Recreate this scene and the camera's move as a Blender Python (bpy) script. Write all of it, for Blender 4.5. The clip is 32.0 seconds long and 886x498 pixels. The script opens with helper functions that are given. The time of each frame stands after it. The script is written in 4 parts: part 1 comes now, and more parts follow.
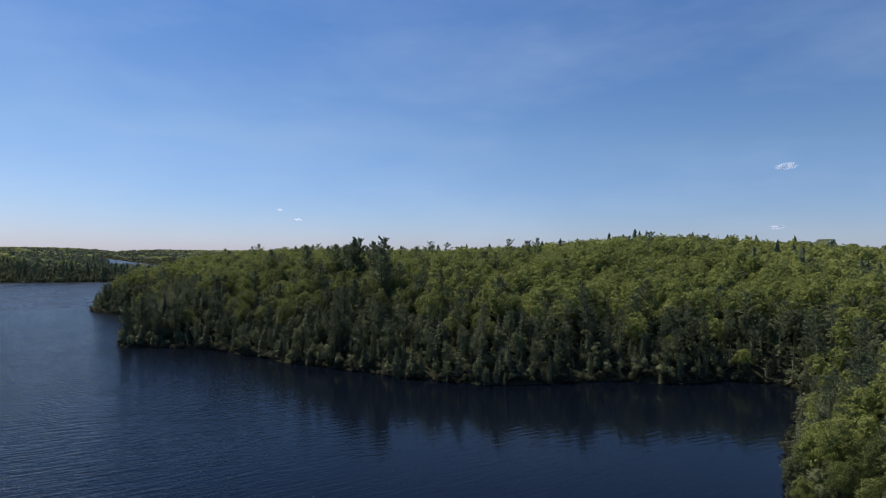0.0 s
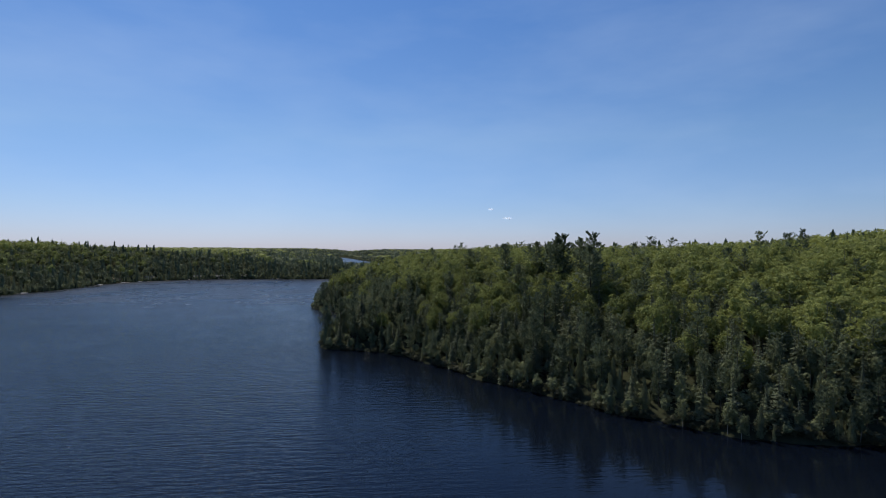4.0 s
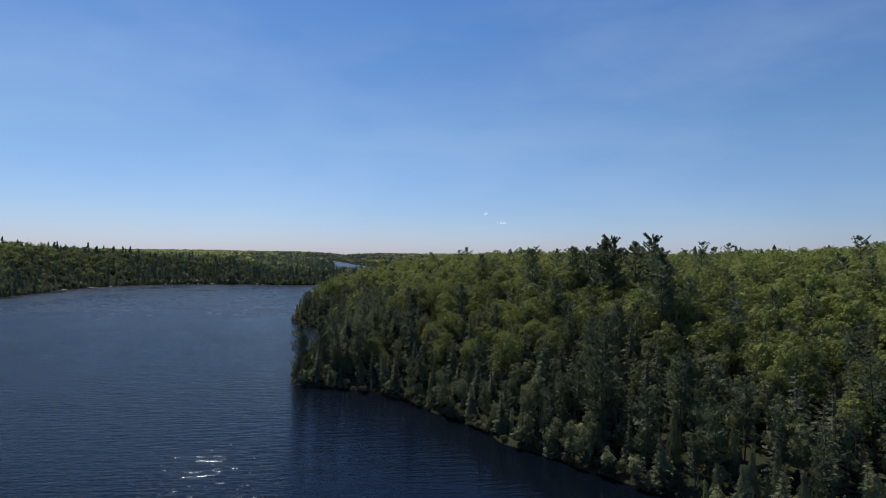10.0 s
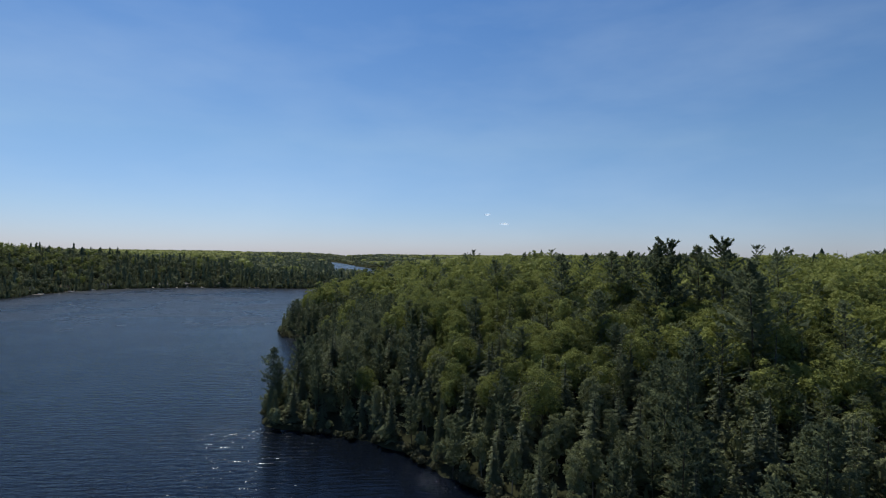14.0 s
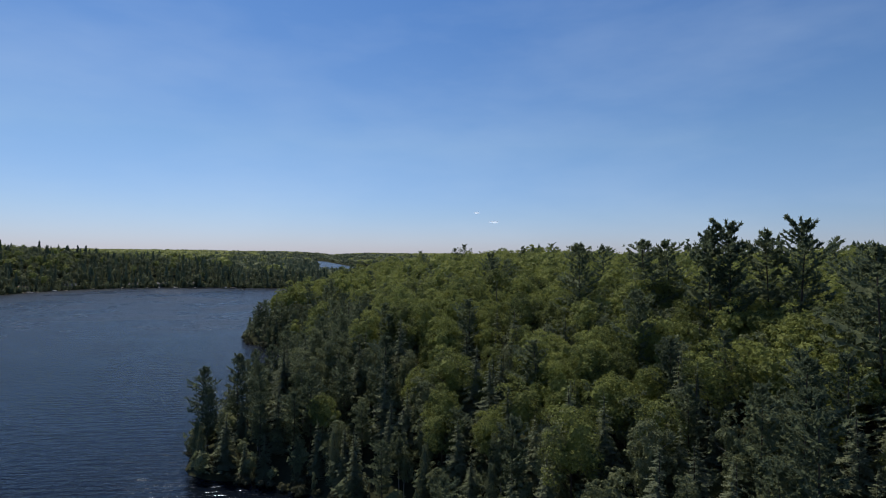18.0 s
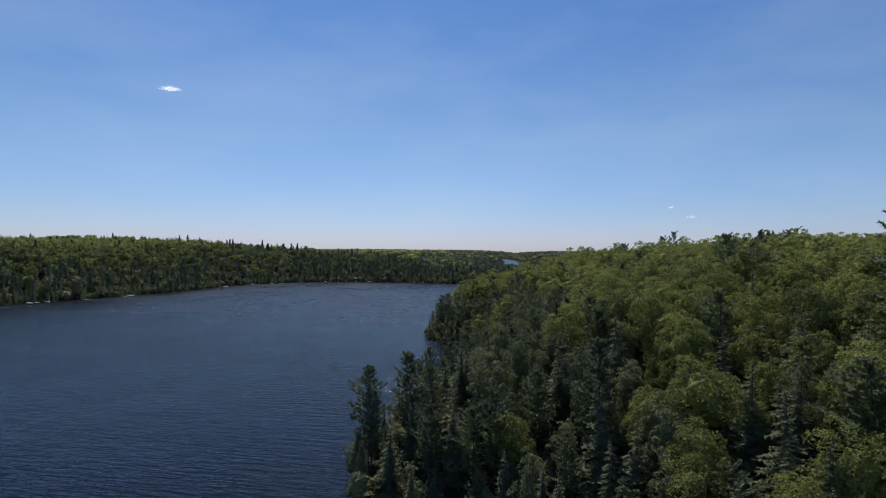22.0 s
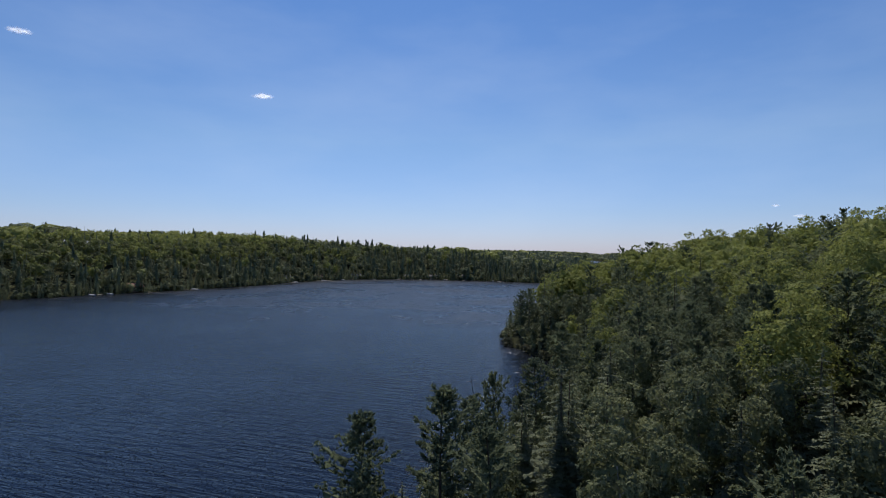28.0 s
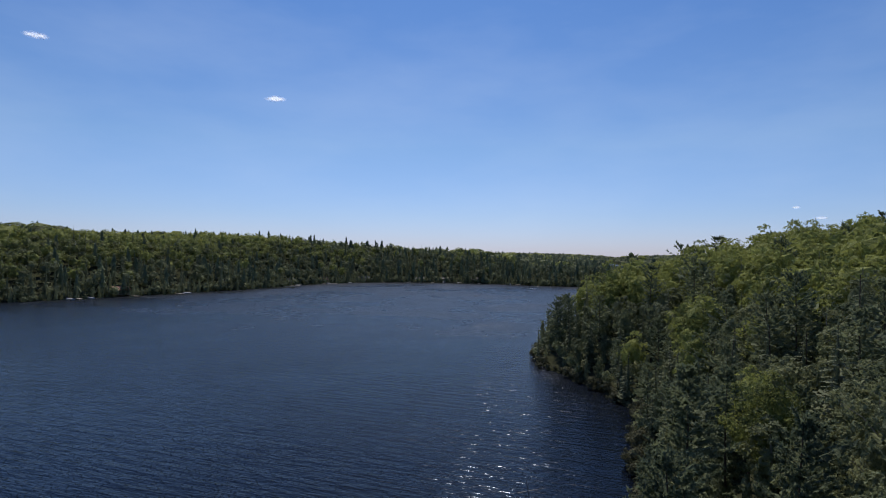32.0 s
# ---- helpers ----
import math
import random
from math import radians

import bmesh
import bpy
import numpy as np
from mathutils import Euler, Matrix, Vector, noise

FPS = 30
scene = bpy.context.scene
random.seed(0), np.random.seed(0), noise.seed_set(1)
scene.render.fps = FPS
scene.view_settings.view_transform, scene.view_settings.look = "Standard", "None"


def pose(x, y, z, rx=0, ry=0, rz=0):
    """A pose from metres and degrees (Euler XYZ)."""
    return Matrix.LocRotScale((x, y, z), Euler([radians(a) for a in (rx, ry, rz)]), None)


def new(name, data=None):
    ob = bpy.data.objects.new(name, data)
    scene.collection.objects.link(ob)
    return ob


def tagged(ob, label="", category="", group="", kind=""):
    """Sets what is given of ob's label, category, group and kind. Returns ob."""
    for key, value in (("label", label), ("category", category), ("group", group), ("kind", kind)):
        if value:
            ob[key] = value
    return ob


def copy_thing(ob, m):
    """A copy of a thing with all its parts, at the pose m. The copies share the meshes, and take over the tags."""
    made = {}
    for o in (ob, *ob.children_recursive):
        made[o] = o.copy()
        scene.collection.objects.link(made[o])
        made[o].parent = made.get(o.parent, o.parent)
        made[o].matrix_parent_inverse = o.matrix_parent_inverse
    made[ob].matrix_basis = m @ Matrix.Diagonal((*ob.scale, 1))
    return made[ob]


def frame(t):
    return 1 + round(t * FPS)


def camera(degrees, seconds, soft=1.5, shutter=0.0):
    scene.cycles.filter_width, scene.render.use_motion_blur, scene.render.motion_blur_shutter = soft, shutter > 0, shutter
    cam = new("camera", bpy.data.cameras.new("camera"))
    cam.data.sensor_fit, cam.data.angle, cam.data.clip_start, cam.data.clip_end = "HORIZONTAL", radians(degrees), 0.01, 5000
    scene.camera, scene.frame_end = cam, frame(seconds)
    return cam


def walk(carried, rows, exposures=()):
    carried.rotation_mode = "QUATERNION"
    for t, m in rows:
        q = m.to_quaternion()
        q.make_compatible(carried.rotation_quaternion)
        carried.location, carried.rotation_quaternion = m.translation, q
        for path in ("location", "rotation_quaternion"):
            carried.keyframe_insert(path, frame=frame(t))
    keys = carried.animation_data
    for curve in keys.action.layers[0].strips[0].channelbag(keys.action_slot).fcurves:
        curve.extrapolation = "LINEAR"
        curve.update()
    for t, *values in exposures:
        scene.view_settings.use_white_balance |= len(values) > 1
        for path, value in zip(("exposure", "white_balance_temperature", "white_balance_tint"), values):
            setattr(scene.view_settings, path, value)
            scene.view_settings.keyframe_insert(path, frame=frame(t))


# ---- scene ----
cam = camera(77.06, 32.0, soft=1.0)
PATH = [  # seconds, x, y, z, pitch, roll, yaw
    (0.0, -8.53, -48.33, 37.12, 0.52, -0.67, -21.39),
    (0.5, -6.57, -44.16, 37.07, 0.55, -0.64, -21.31),
    (1.0, -4.73, -40.00, 36.87, 0.57, -0.61, -21.25),
    (1.5, -3.17, -35.99, 36.56, 0.60, -0.60, -21.21),
    (2.0, -1.93, -31.77, 36.65, 0.52, -0.50, -18.78),
    (2.1, -1.56, -31.03, 36.77, 0.44, -0.43, -15.90),
    (2.3, -0.82, -29.57, 37.01, 0.30, -0.29, -6.64),
    (2.4, -0.45, -28.83, 37.13, 0.22, -0.21, -3.35),
    (2.5, -0.09, -28.10, 37.25, 0.15, -0.14, -1.44),
    (3.0, 0.77, -24.16, 37.26, 0.17, -0.09, -0.11),
    (3.5, 1.08, -20.01, 37.51, 0.13, -0.08, -0.06),
    (5.5, 0.55, -4.15, 37.11, 0.21, -0.18, 0.04),
    (6.0, -0.00, -0.00, 37.00, 0.28, -0.24, 0.00),
    (6.5, -0.48, 4.15, 36.96, 0.31, -0.27, -0.02),
    (7.0, -0.96, 8.22, 36.99, 0.33, -0.35, -0.06),
    (7.5, -1.46, 12.35, 37.08, 0.41, -0.36, -0.10),
    (8.0, -2.01, 16.44, 37.16, 0.42, -0.39, -0.26),
    (8.5, -2.62, 20.75, 37.23, 0.46, -0.52, -0.31),
    (9.0, -3.26, 24.96, 37.42, 0.52, -0.55, -0.57),
    (9.5, -3.68, 29.36, 37.71, 0.53, -0.57, -0.62),
    (10.0, -4.02, 33.95, 38.01, 0.58, -0.63, -0.65),
    (10.5, -4.41, 38.30, 38.12, 0.64, -0.60, -0.64),
    (11.0, -4.80, 42.68, 38.27, 0.63, -0.65, -0.69),
    (11.5, -5.13, 47.03, 38.42, 0.62, -0.72, -0.72),
    (12.0, -5.38, 51.25, 38.66, 0.62, -0.74, -0.70),
    (12.5, -5.58, 55.36, 38.85, 0.64, -0.79, -0.66),
    (13.0, -5.54, 59.69, 39.02, 0.68, -0.79, -0.60),
    (13.5, -5.66, 63.84, 39.32, 0.64, -0.76, -0.62),
    (14.0, -5.57, 68.05, 39.44, 0.68, -0.74, -0.56),
    (14.5, -5.46, 72.34, 39.69, 0.67, -0.68, -0.56),
    (16.5, -4.85, 88.94, 38.72, 0.60, -0.59, -1.01),
    (17.0, -4.73, 92.73, 38.41, 0.64, -0.55, -1.21),
    (17.5, -4.54, 96.44, 38.02, 0.62, -0.54, -1.46),
    (18.0, -4.30, 99.99, 37.71, 0.57, -0.55, -1.68),
    (18.5, -4.17, 103.56, 37.66, 0.57, -0.49, -1.70),
    (18.8, -4.67, 105.25, 37.87, 0.45, -0.40, -0.35),
    (19.0, -5.00, 106.38, 38.02, 0.37, -0.34, 5.39),
    (19.2, -4.80, 107.82, 37.98, 0.30, -0.23, 14.25),
    (19.4, -4.61, 109.25, 37.94, 0.23, -0.13, 18.15),
    (19.5, -4.51, 109.97, 37.92, 0.20, -0.07, 18.82),
    (20.0, -5.33, 113.15, 37.23, 0.23, -0.11, 19.50),
    (20.5, -6.28, 116.26, 36.14, 0.23, -0.18, 18.33),
    (21.0, -7.31, 119.65, 35.32, 0.24, -0.19, 17.70),
    (21.5, -8.35, 123.02, 34.53, 0.28, -0.15, 17.41),
    (22.0, -9.50, 126.45, 33.91, 0.32, -0.28, 17.06),
    (22.5, -10.60, 130.25, 33.72, 0.33, -0.35, 16.92),
    (23.0, -11.73, 133.86, 33.41, 0.34, -0.39, 16.75),
    (23.5, -12.97, 137.61, 32.75, 0.42, -0.50, 16.27),
    (24.0, -14.12, 141.52, 31.90, 0.48, -0.56, 15.52),
    (24.5, -15.07, 145.05, 31.22, 0.51, -0.68, 14.88),
    (26.5, -19.11, 160.00, 28.67, 0.63, -0.78, 13.04),
    (27.0, -20.31, 163.83, 28.19, 0.64, -0.73, 13.08),
    (27.5, -21.54, 167.13, 28.09, 0.58, -0.65, 16.61),
    (28.0, -22.68, 170.71, 28.06, 0.43, -0.57, 25.43),
    (28.5, -24.20, 174.40, 27.96, 0.47, -0.55, 27.32),
    (29.0, -26.00, 178.21, 28.11, 0.50, -0.53, 27.74),
    (29.5, -27.89, 182.18, 28.50, 0.50, -0.55, 28.09),
    (30.0, -29.80, 186.10, 28.33, 0.55, -0.56, 28.47),
    (30.5, -31.90, 190.07, 27.97, 0.60, -0.59, 28.56),
    (31.0, -34.07, 194.18, 27.46, 0.62, -0.58, 28.57),
    (31.5, -36.44, 198.30, 26.92, 0.68, -0.60, 28.45),
    (32.0, -38.84, 202.66, 26.36, 0.73, -0.60, 26.73),
]
walk(cam, [(t, pose(x, y, z, 90 + pitch, roll, yaw)) for t, x, y, z, pitch, roll, yaw in PATH],
     [(0.0, 0.08, 6700, 10), (3.0, 0.0, 6550, 10), (6.0, 0.0, 6500, 10), (10.0, 0.0, 6600, 8), (14.0, 0.0, 6800, 5), (19.0, -0.02, 6650, 9), (24.0, -0.02, 6750, 10), (28.0, 0.0, 6640, 11.5), (32.0, 0.0, 6550, 12.5)])

# ---- light ----
SUN_AZ, SUN_EL = 29.0, 56.0  # degrees to the left of +y, and above the horizon
sun = new("sun", bpy.data.lights.new("sun", "SUN"))
sun.data.energy, sun.data.angle, sun.data.color = 4.2, radians(0.53), (1.0, 0.93, 0.82)
sun_dir = Vector((-math.sin(radians(SUN_AZ)) * math.cos(radians(SUN_EL)), math.cos(radians(SUN_AZ)) * math.cos(radians(SUN_EL)), math.sin(radians(SUN_EL))))
sun.rotation_euler = (-sun_dir).to_track_quat("-Z", "Y").to_euler()
world = bpy.data.worlds.new("sky")
scene.world = world
world.use_nodes = True
wn = world.node_tree
sky = wn.nodes.new("ShaderNodeTexSky")
sky.sky_type, sky.sun_disc = "NISHITA", False
sky.sun_elevation, sky.sun_rotation = radians(SUN_EL), radians(-SUN_AZ)
sky.air_density, sky.dust_density, sky.ozone_density = 1.0, 0.33, 2.0
# a clear summer blue: the sky's colour is tinted from the horizon up
coord, xyz = wn.nodes.new("ShaderNodeTexCoord"), wn.nodes.new("ShaderNodeSeparateXYZ")
tint, mul = wn.nodes.new("ShaderNodeValToRGB"), wn.nodes.new("ShaderNodeMix")
wn.links.new(coord.outputs["Generated"], xyz.inputs[0])
wn.links.new(xyz.outputs["Z"], tint.inputs[0])
tint.color_ramp.elements.new(0.07)
tint.color_ramp.elements.new(0.19)
tint.color_ramp.elements.new(0.42)
for e, (p, c) in zip(tint.color_ramp.elements, ((0.0, (0.415, 0.462, 0.760)), (0.07, (0.400, 0.480, 0.700)), (0.19, (0.412, 0.518, 0.665)), (0.42, (0.300, 0.470, 0.690)), (1.0, (0.165, 0.320, 0.720)))):
    e.position, e.color = p, (*c, 1)
mul.data_type, mul.blend_type = "RGBA", "MULTIPLY"
mul.inputs[0].default_value = 1.0
wn.links.new(sky.outputs[0], mul.inputs[6])
wn.links.new(tint.outputs[0], mul.inputs[7])
# faint veils of high, thin cloud
flat, veil, thin_, lift = (wn.nodes.new("ShaderNode" + k) for k in ("Mapping", "TexNoise", "ValToRGB", "Mix"))
flat.inputs["Scale"].default_value = (1.0, 1.0, 3.2)
wn.links.new(coord.outputs["Generated"], flat.inputs[0])
wn.links.new(flat.outputs[0], veil.inputs["Vector"])
veil.inputs["Scale"].default_value, veil.inputs["Detail"].default_value, veil.inputs["Roughness"].default_value = 2.6, 5.0, 0.55
wn.links.new(veil.outputs["Fac"], thin_.inputs[0])
for e, (p, c) in zip(thin_.color_ramp.elements, ((0.40, 0.0), (0.78, 0.17))):
    e.position, e.color = p, (c, c, c, 1)
lift.data_type = "RGBA"
lift.inputs[7].default_value = (4.1, 5.0, 6.3, 1)
wn.links.new(thin_.outputs[0], lift.inputs[0])
wn.links.new(mul.outputs[2], lift.inputs[6])
wn.links.new(lift.outputs[2], wn.nodes["Background"].inputs[0])
wn.nodes["Background"].inputs[1].default_value = 0.145
scene.view_settings.exposure = 0.0


# ---- materials ----
def material(name):
    m = bpy.data.materials.new(name)
    m.use_nodes = True
    nt = m.node_tree
    return m, nt, nt.nodes["Principled BSDF"]


def noise_node(nt, scale, detail=3.0, rough=0.55, vec=None):
    n = nt.nodes.new("ShaderNodeTexNoise")
    n.inputs["Scale"].default_value, n.inputs["Detail"].default_value, n.inputs["Roughness"].default_value = scale, detail, rough
    if vec is not None:
        nt.links.new(vec, n.inputs["Vector"])
    return n


def ramp_node(nt, fac, stops):
    r = nt.nodes.new("ShaderNodeValToRGB")
    while len(r.color_ramp.elements) < len(stops):
        r.color_ramp.elements.new(0.5)
    for e, (p, c) in zip(r.color_ramp.elements, stops):
        e.position, e.color = p, (*c, 1)
    nt.links.new(fac, r.inputs[0])
    return r


def foliage(name, dark, mid, light, translucent=0.35, patch=0.16, gaps=4.2, open_=0.455):
    """Leaves: colour drifts from tree to tree, from branch to branch and from leaf to leaf."""
    m, nt, b = material(name)
    geo, info = nt.nodes.new("ShaderNodeNewGeometry"), nt.nodes.new("ShaderNodeObjectInfo")
    big = noise_node(nt, patch, 2.0, 0.5, geo.outputs["Position"])
    fine = noise_node(nt, 0.75, 3.0, 0.6, geo.outputs["Position"])

    def mad(a, k, c):
        n = nt.nodes.new("ShaderNodeMath")
        n.operation = "MULTIPLY_ADD"
        nt.links.new(a, n.inputs[0])
        n.inputs[1].default_value = k
        if isinstance(c, float):
            n.inputs[2].default_value = c
        else:
            nt.links.new(c, n.inputs[2])
        return n.outputs[0]

    leafy = noise_node(nt, 6.0, 2.0, 0.6, geo.outputs["Position"])
    v = mad(big.outputs["Fac"], 1.1, -1.11)
    v = mad(info.outputs["Random"], 0.62, v)
    own = nt.nodes.new("ShaderNodeAttribute")
    own.attribute_name = "tree_tint"
    v = mad(own.outputs["Fac"], 0.62, v)
    v = mad(fine.outputs["Fac"], 0.40, v)
    v = mad(leafy.outputs["Fac"], 1.0, v)
    v = mad(geo.outputs["Random Per Island"], 0.46, v)
    col = ramp_node(nt, v, [(0.15, dark), (0.5, mid), (0.9, light)])
    nt.links.new(col.outputs[0], b.inputs["Base Color"])
    b.inputs["Roughness"].default_value = 0.7
    b.inputs["Specular IOR Level"].default_value = 0.12
    bp = nt.nodes.new("ShaderNodeBump")
    bp.inputs["Strength"].default_value, bp.inputs["Distance"].default_value = 0.8, 0.12
    nt.links.new(leafy.outputs["Fac"], bp.inputs["Height"])
    nt.links.new(bp.outputs[0], b.inputs["Normal"])
    t = nt.nodes.new("ShaderNodeBsdfTranslucent")
    nt.links.new(col.outputs[0], t.inputs[0])
    mix = nt.nodes.new("ShaderNodeMixShader")
    mix.inputs[0].default_value = translucent
    nt.links.new(b.outputs[0], mix.inputs[1])
    nt.links.new(t.outputs[0], mix.inputs[2])
    # gaps between the leaves of a spray
    gapn = noise_node(nt, gaps, 2.0, 0.6, geo.outputs["Position"])
    cut = nt.nodes.new("ShaderNodeMath")
    cut.operation = "GREATER_THAN"
    cut.inputs[1].default_value = open_
    nt.links.new(gapn.outputs["Fac"], cut.inputs[0])
    hole, out = nt.nodes.new("ShaderNodeBsdfTransparent"), nt.nodes.new("ShaderNodeMixShader")
    nt.links.new(cut.outputs[0], out.inputs[0])
    nt.links.new(hole.outputs[0], out.inputs[1])
    nt.links.new(mix.outputs[0], out.inputs[2])
    nt.links.new(out.outputs[0], nt.nodes["Material Output"].inputs[0])
    return m


def rough_mat(name, c0, c1, scale, roughness=0.85, bump=0.3, spec=0.15):
    m, nt, b = material(name)
    geo = nt.nodes.new("ShaderNodeTexCoord")
    n = noise_node(nt, scale, 6.0, 0.65, geo.outputs["Object"])
    n2 = noise_node(nt, scale * 0.13, 3.0, 0.6, geo.outputs["Object"])
    mx = nt.nodes.new("ShaderNodeMath")
    mx.operation = "ADD"
    nt.links.new(n.outputs["Fac"], mx.inputs[0])
    nt.links.new(n2.outputs["Fac"], mx.inputs[1])
    r = ramp_node(nt, mx.outputs[0], [(0.7, c0), (1.25, c1)])
    r.color_ramp.elements[0].position, r.color_ramp.elements[1].position = 0.35, 0.95
    hlf = nt.nodes.new("ShaderNodeMath")
    hlf.operation = "MULTIPLY"
    hlf.inputs[1].default_value = 0.65
    nt.links.new(mx.outputs[0], hlf.inputs[0])
    nt.links.new(hlf.outputs[0], r.inputs[0])
    nt.links.new(r.outputs[0], b.inputs["Base Color"])
    b.inputs["Roughness"].default_value = roughness
    b.inputs["Specular IOR Level"].default_value = spec
    bp = nt.nodes.new("ShaderNodeBump")
    bp.inputs["Strength"].default_value = bump
    nt.links.new(n.outputs["Fac"], bp.inputs["Height"])
    nt.links.new(bp.outputs[0], b.inputs["Normal"])
    return m


MAPLE = foliage("maple_leaves", (0.056, 0.071, 0.030), (0.128, 0.154, 0.050), (0.246, 0.274, 0.080), 0.37, gaps=5.5, open_=0.45)
BIRCH = foliage("birch_leaves", (0.076, 0.094, 0.052), (0.126, 0.150, 0.080), (0.190, 0.212, 0.106), 0.36)
SPRUCE = foliage("spruce_needles", (0.084, 0.104, 0.066), (0.137, 0.162, 0.099), (0.178, 0.201, 0.118), 0.40, gaps=7.0, open_=0.42)
PINE = foliage("pine_needles", (0.068, 0.094, 0.061), (0.123, 0.155, 0.092), (0.172, 0.203, 0.113), 0.42, gaps=9.0, open_=0.37)
CEDAR = foliage("cedar_sprays", (0.080, 0.099, 0.058), (0.125, 0.150, 0.085), (0.188, 0.209, 0.114), 0.38)
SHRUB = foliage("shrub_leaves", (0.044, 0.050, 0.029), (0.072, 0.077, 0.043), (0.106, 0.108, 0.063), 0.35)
BARK = rough_mat("bark", (0.035, 0.027, 0.020), (0.13, 0.105, 0.080), 9.0)
PALE_BARK = rough_mat("birch_bark", (0.12, 0.11, 0.10), (0.42, 0.40, 0.36), 6.0)
DEAD_WOOD = rough_mat("dead_wood", (0.09, 0.080, 0.070), (0.26, 0.24, 0.215), 8.0)
SOIL = rough_mat("forest_floor", (0.020, 0.022, 0.014), (0.050, 0.054, 0.030), 0.9, 0.95, 0.3, 0.0)
ROCK = rough_mat("shore_rock", (0.10, 0.095, 0.085), (0.30, 0.285, 0.26), 1.6)


def water_material():
    """Wind ripples on the open lake, calmer in the lee of the wooded shore."""
    m, nt, b = material("lake_water")
    geo = nt.nodes.new("ShaderNodeNewGeometry")
    turn, mp, sep = nt.nodes.new("ShaderNodeMapping"), nt.nodes.new("ShaderNodeMapping"), nt.nodes.new("ShaderNodeSeparateXYZ")
    turn.inputs["Rotation"].default_value = (0, 0, radians(-6))
    mp.inputs["Scale"].default_value = (0.19, 1.0, 1.0)
    nt.links.new(geo.outputs["Position"], turn.inputs[0])
    nt.links.new(turn.outputs[0], mp.inputs[0])
    nt.links.new(geo.outputs["Position"], sep.inputs[0])
    swell = noise_node(nt, 0.85, 2.0, 0.55, mp.outputs[0])
    chop = noise_node(nt, 2.6, 2.0, 0.6, mp.outputs[0])
    gust = noise_node(nt, 0.02, 3.0, 0.6, turn.outputs[0])
    lee = nt.nodes.new("ShaderNodeMapRange")
    lee.interpolation_type = "SMOOTHSTEP"
    for k, v in (("From Min", -52.0), ("From Max", 28.0), ("To Min", 1.0), ("To Max", 0.13)):
        lee.inputs[k].default_value = v
    nt.links.new(sep.outputs["X"], lee.inputs["Value"])
    g = ramp_node(nt, gust.outputs["Fac"], [(0.35, (0.62,) * 3), (0.68, (1.0,) * 3)])
    wind = nt.nodes.new("ShaderNodeMath")
    wind.operation = "MULTIPLY"
    nt.links.new(g.outputs[0], wind.inputs[0])
    nt.links.new(lee.outputs[0], wind.inputs[1])
    fleck = noise_node(nt, 3.4, 0.0, 0.5, turn.outputs[0])
    spark = ramp_node(nt, fleck.outputs["Fac"], [(0.625, (0.0,) * 3), (0.74, (1.0,) * 3)])  # few steep wavelets that catch the sun
    b1, b2, b3 = (nt.nodes.new("ShaderNodeBump") for _ in range(3))
    for bp, h, st, d in ((b1, swell, 1.0, 0.36), (b2, chop, 1.0, 0.10), (b3, spark, 1.6, 0.055)):
        nt.links.new(h.outputs[0], bp.inputs["Height"])
        bp.inputs["Distance"].default_value = d
        mu = nt.nodes.new("ShaderNodeMath")
        mu.operation = "MULTIPLY"
        mu.inputs[1].default_value = st
        nt.links.new(wind.outputs[0] if h is not spark else lee.outputs[0], mu.inputs[0])
        nt.links.new(mu.outputs[0], bp.inputs["Strength"])
    nt.links.new(b1.outputs[0], b2.inputs["Normal"])
    nt.links.new(b2.outputs[0], b3.inputs["Normal"])
    nt.links.new(b3.outputs[0], b.inputs["Normal"])
    b.inputs["Specular IOR Level"].default_value = 0.30
    b.inputs["Specular Tint"].default_value = (0.36, 0.61, 1.0, 1)
    b.inputs["Base Color"].default_value = (0.0026, 0.0044, 0.0086, 1)
    blur = nt.nodes.new("ShaderNodeMath")
    blur.operation = "MULTIPLY_ADD"
    blur.inputs[2].default_value = 0.035
    cats = nt.nodes.new("ShaderNodeMapRange")  # a fine ruffle covers the open head of the lake
    cats.interpolation_type = "SMOOTHSTEP"
    for k, v in (("From Min", 190.0), ("From Max", 470.0), ("To Min", 0.13), ("To Max", 0.33)):
        cats.inputs[k].default_value = v
    nt.links.new(sep.outputs["Y"], cats.inputs["Value"])
    nt.links.new(cats.outputs[0], blur.inputs[1])
    nt.links.new(wind.outputs[0], blur.inputs[0])
    nt.links.new(blur.outputs[0], b.inputs["Roughness"])
    b.inputs["IOR"].default_value = 1.333
    return m


WATER = water_material()

# ---- the lie of the land ----
# shore of the wooded peninsula, from the near cove round the point and the headland to the far arm
PENINSULA = np.array([(1500, -500), (120, -500), (66, -140), (61, -40), (62, -8), (70, 11), (85, 22), (105, 36), (125, 47), (141, 60), (143, 69), (134, 76), (113, 78),
                      (102, 87), (84, 90), (71, 91), (59, 96), (41, 110), (26, 129), (10, 147), (3, 160), (-6, 170), (-13, 180), (-20, 185), (-30, 190), (-40, 193),
                      (-46, 198), (-48.3, 206), (-46.5, 214), (-44.5, 226), (-45.5, 241), (-47, 261), (-50, 285), (-53, 304), (-61, 314), (-69, 323), (-77, 330), (-84, 344), (-87, 362),
                      (-87, 390), (-80, 440), (-66, 520), (-62, 640), (-85, 800), (-96, 1000), (-116, 1250), (-132, 1420), (-292, 2000), (-470, 2700), (-620, 3050), (-620, 5200), (5200, 5200), (5200, -500)], float)
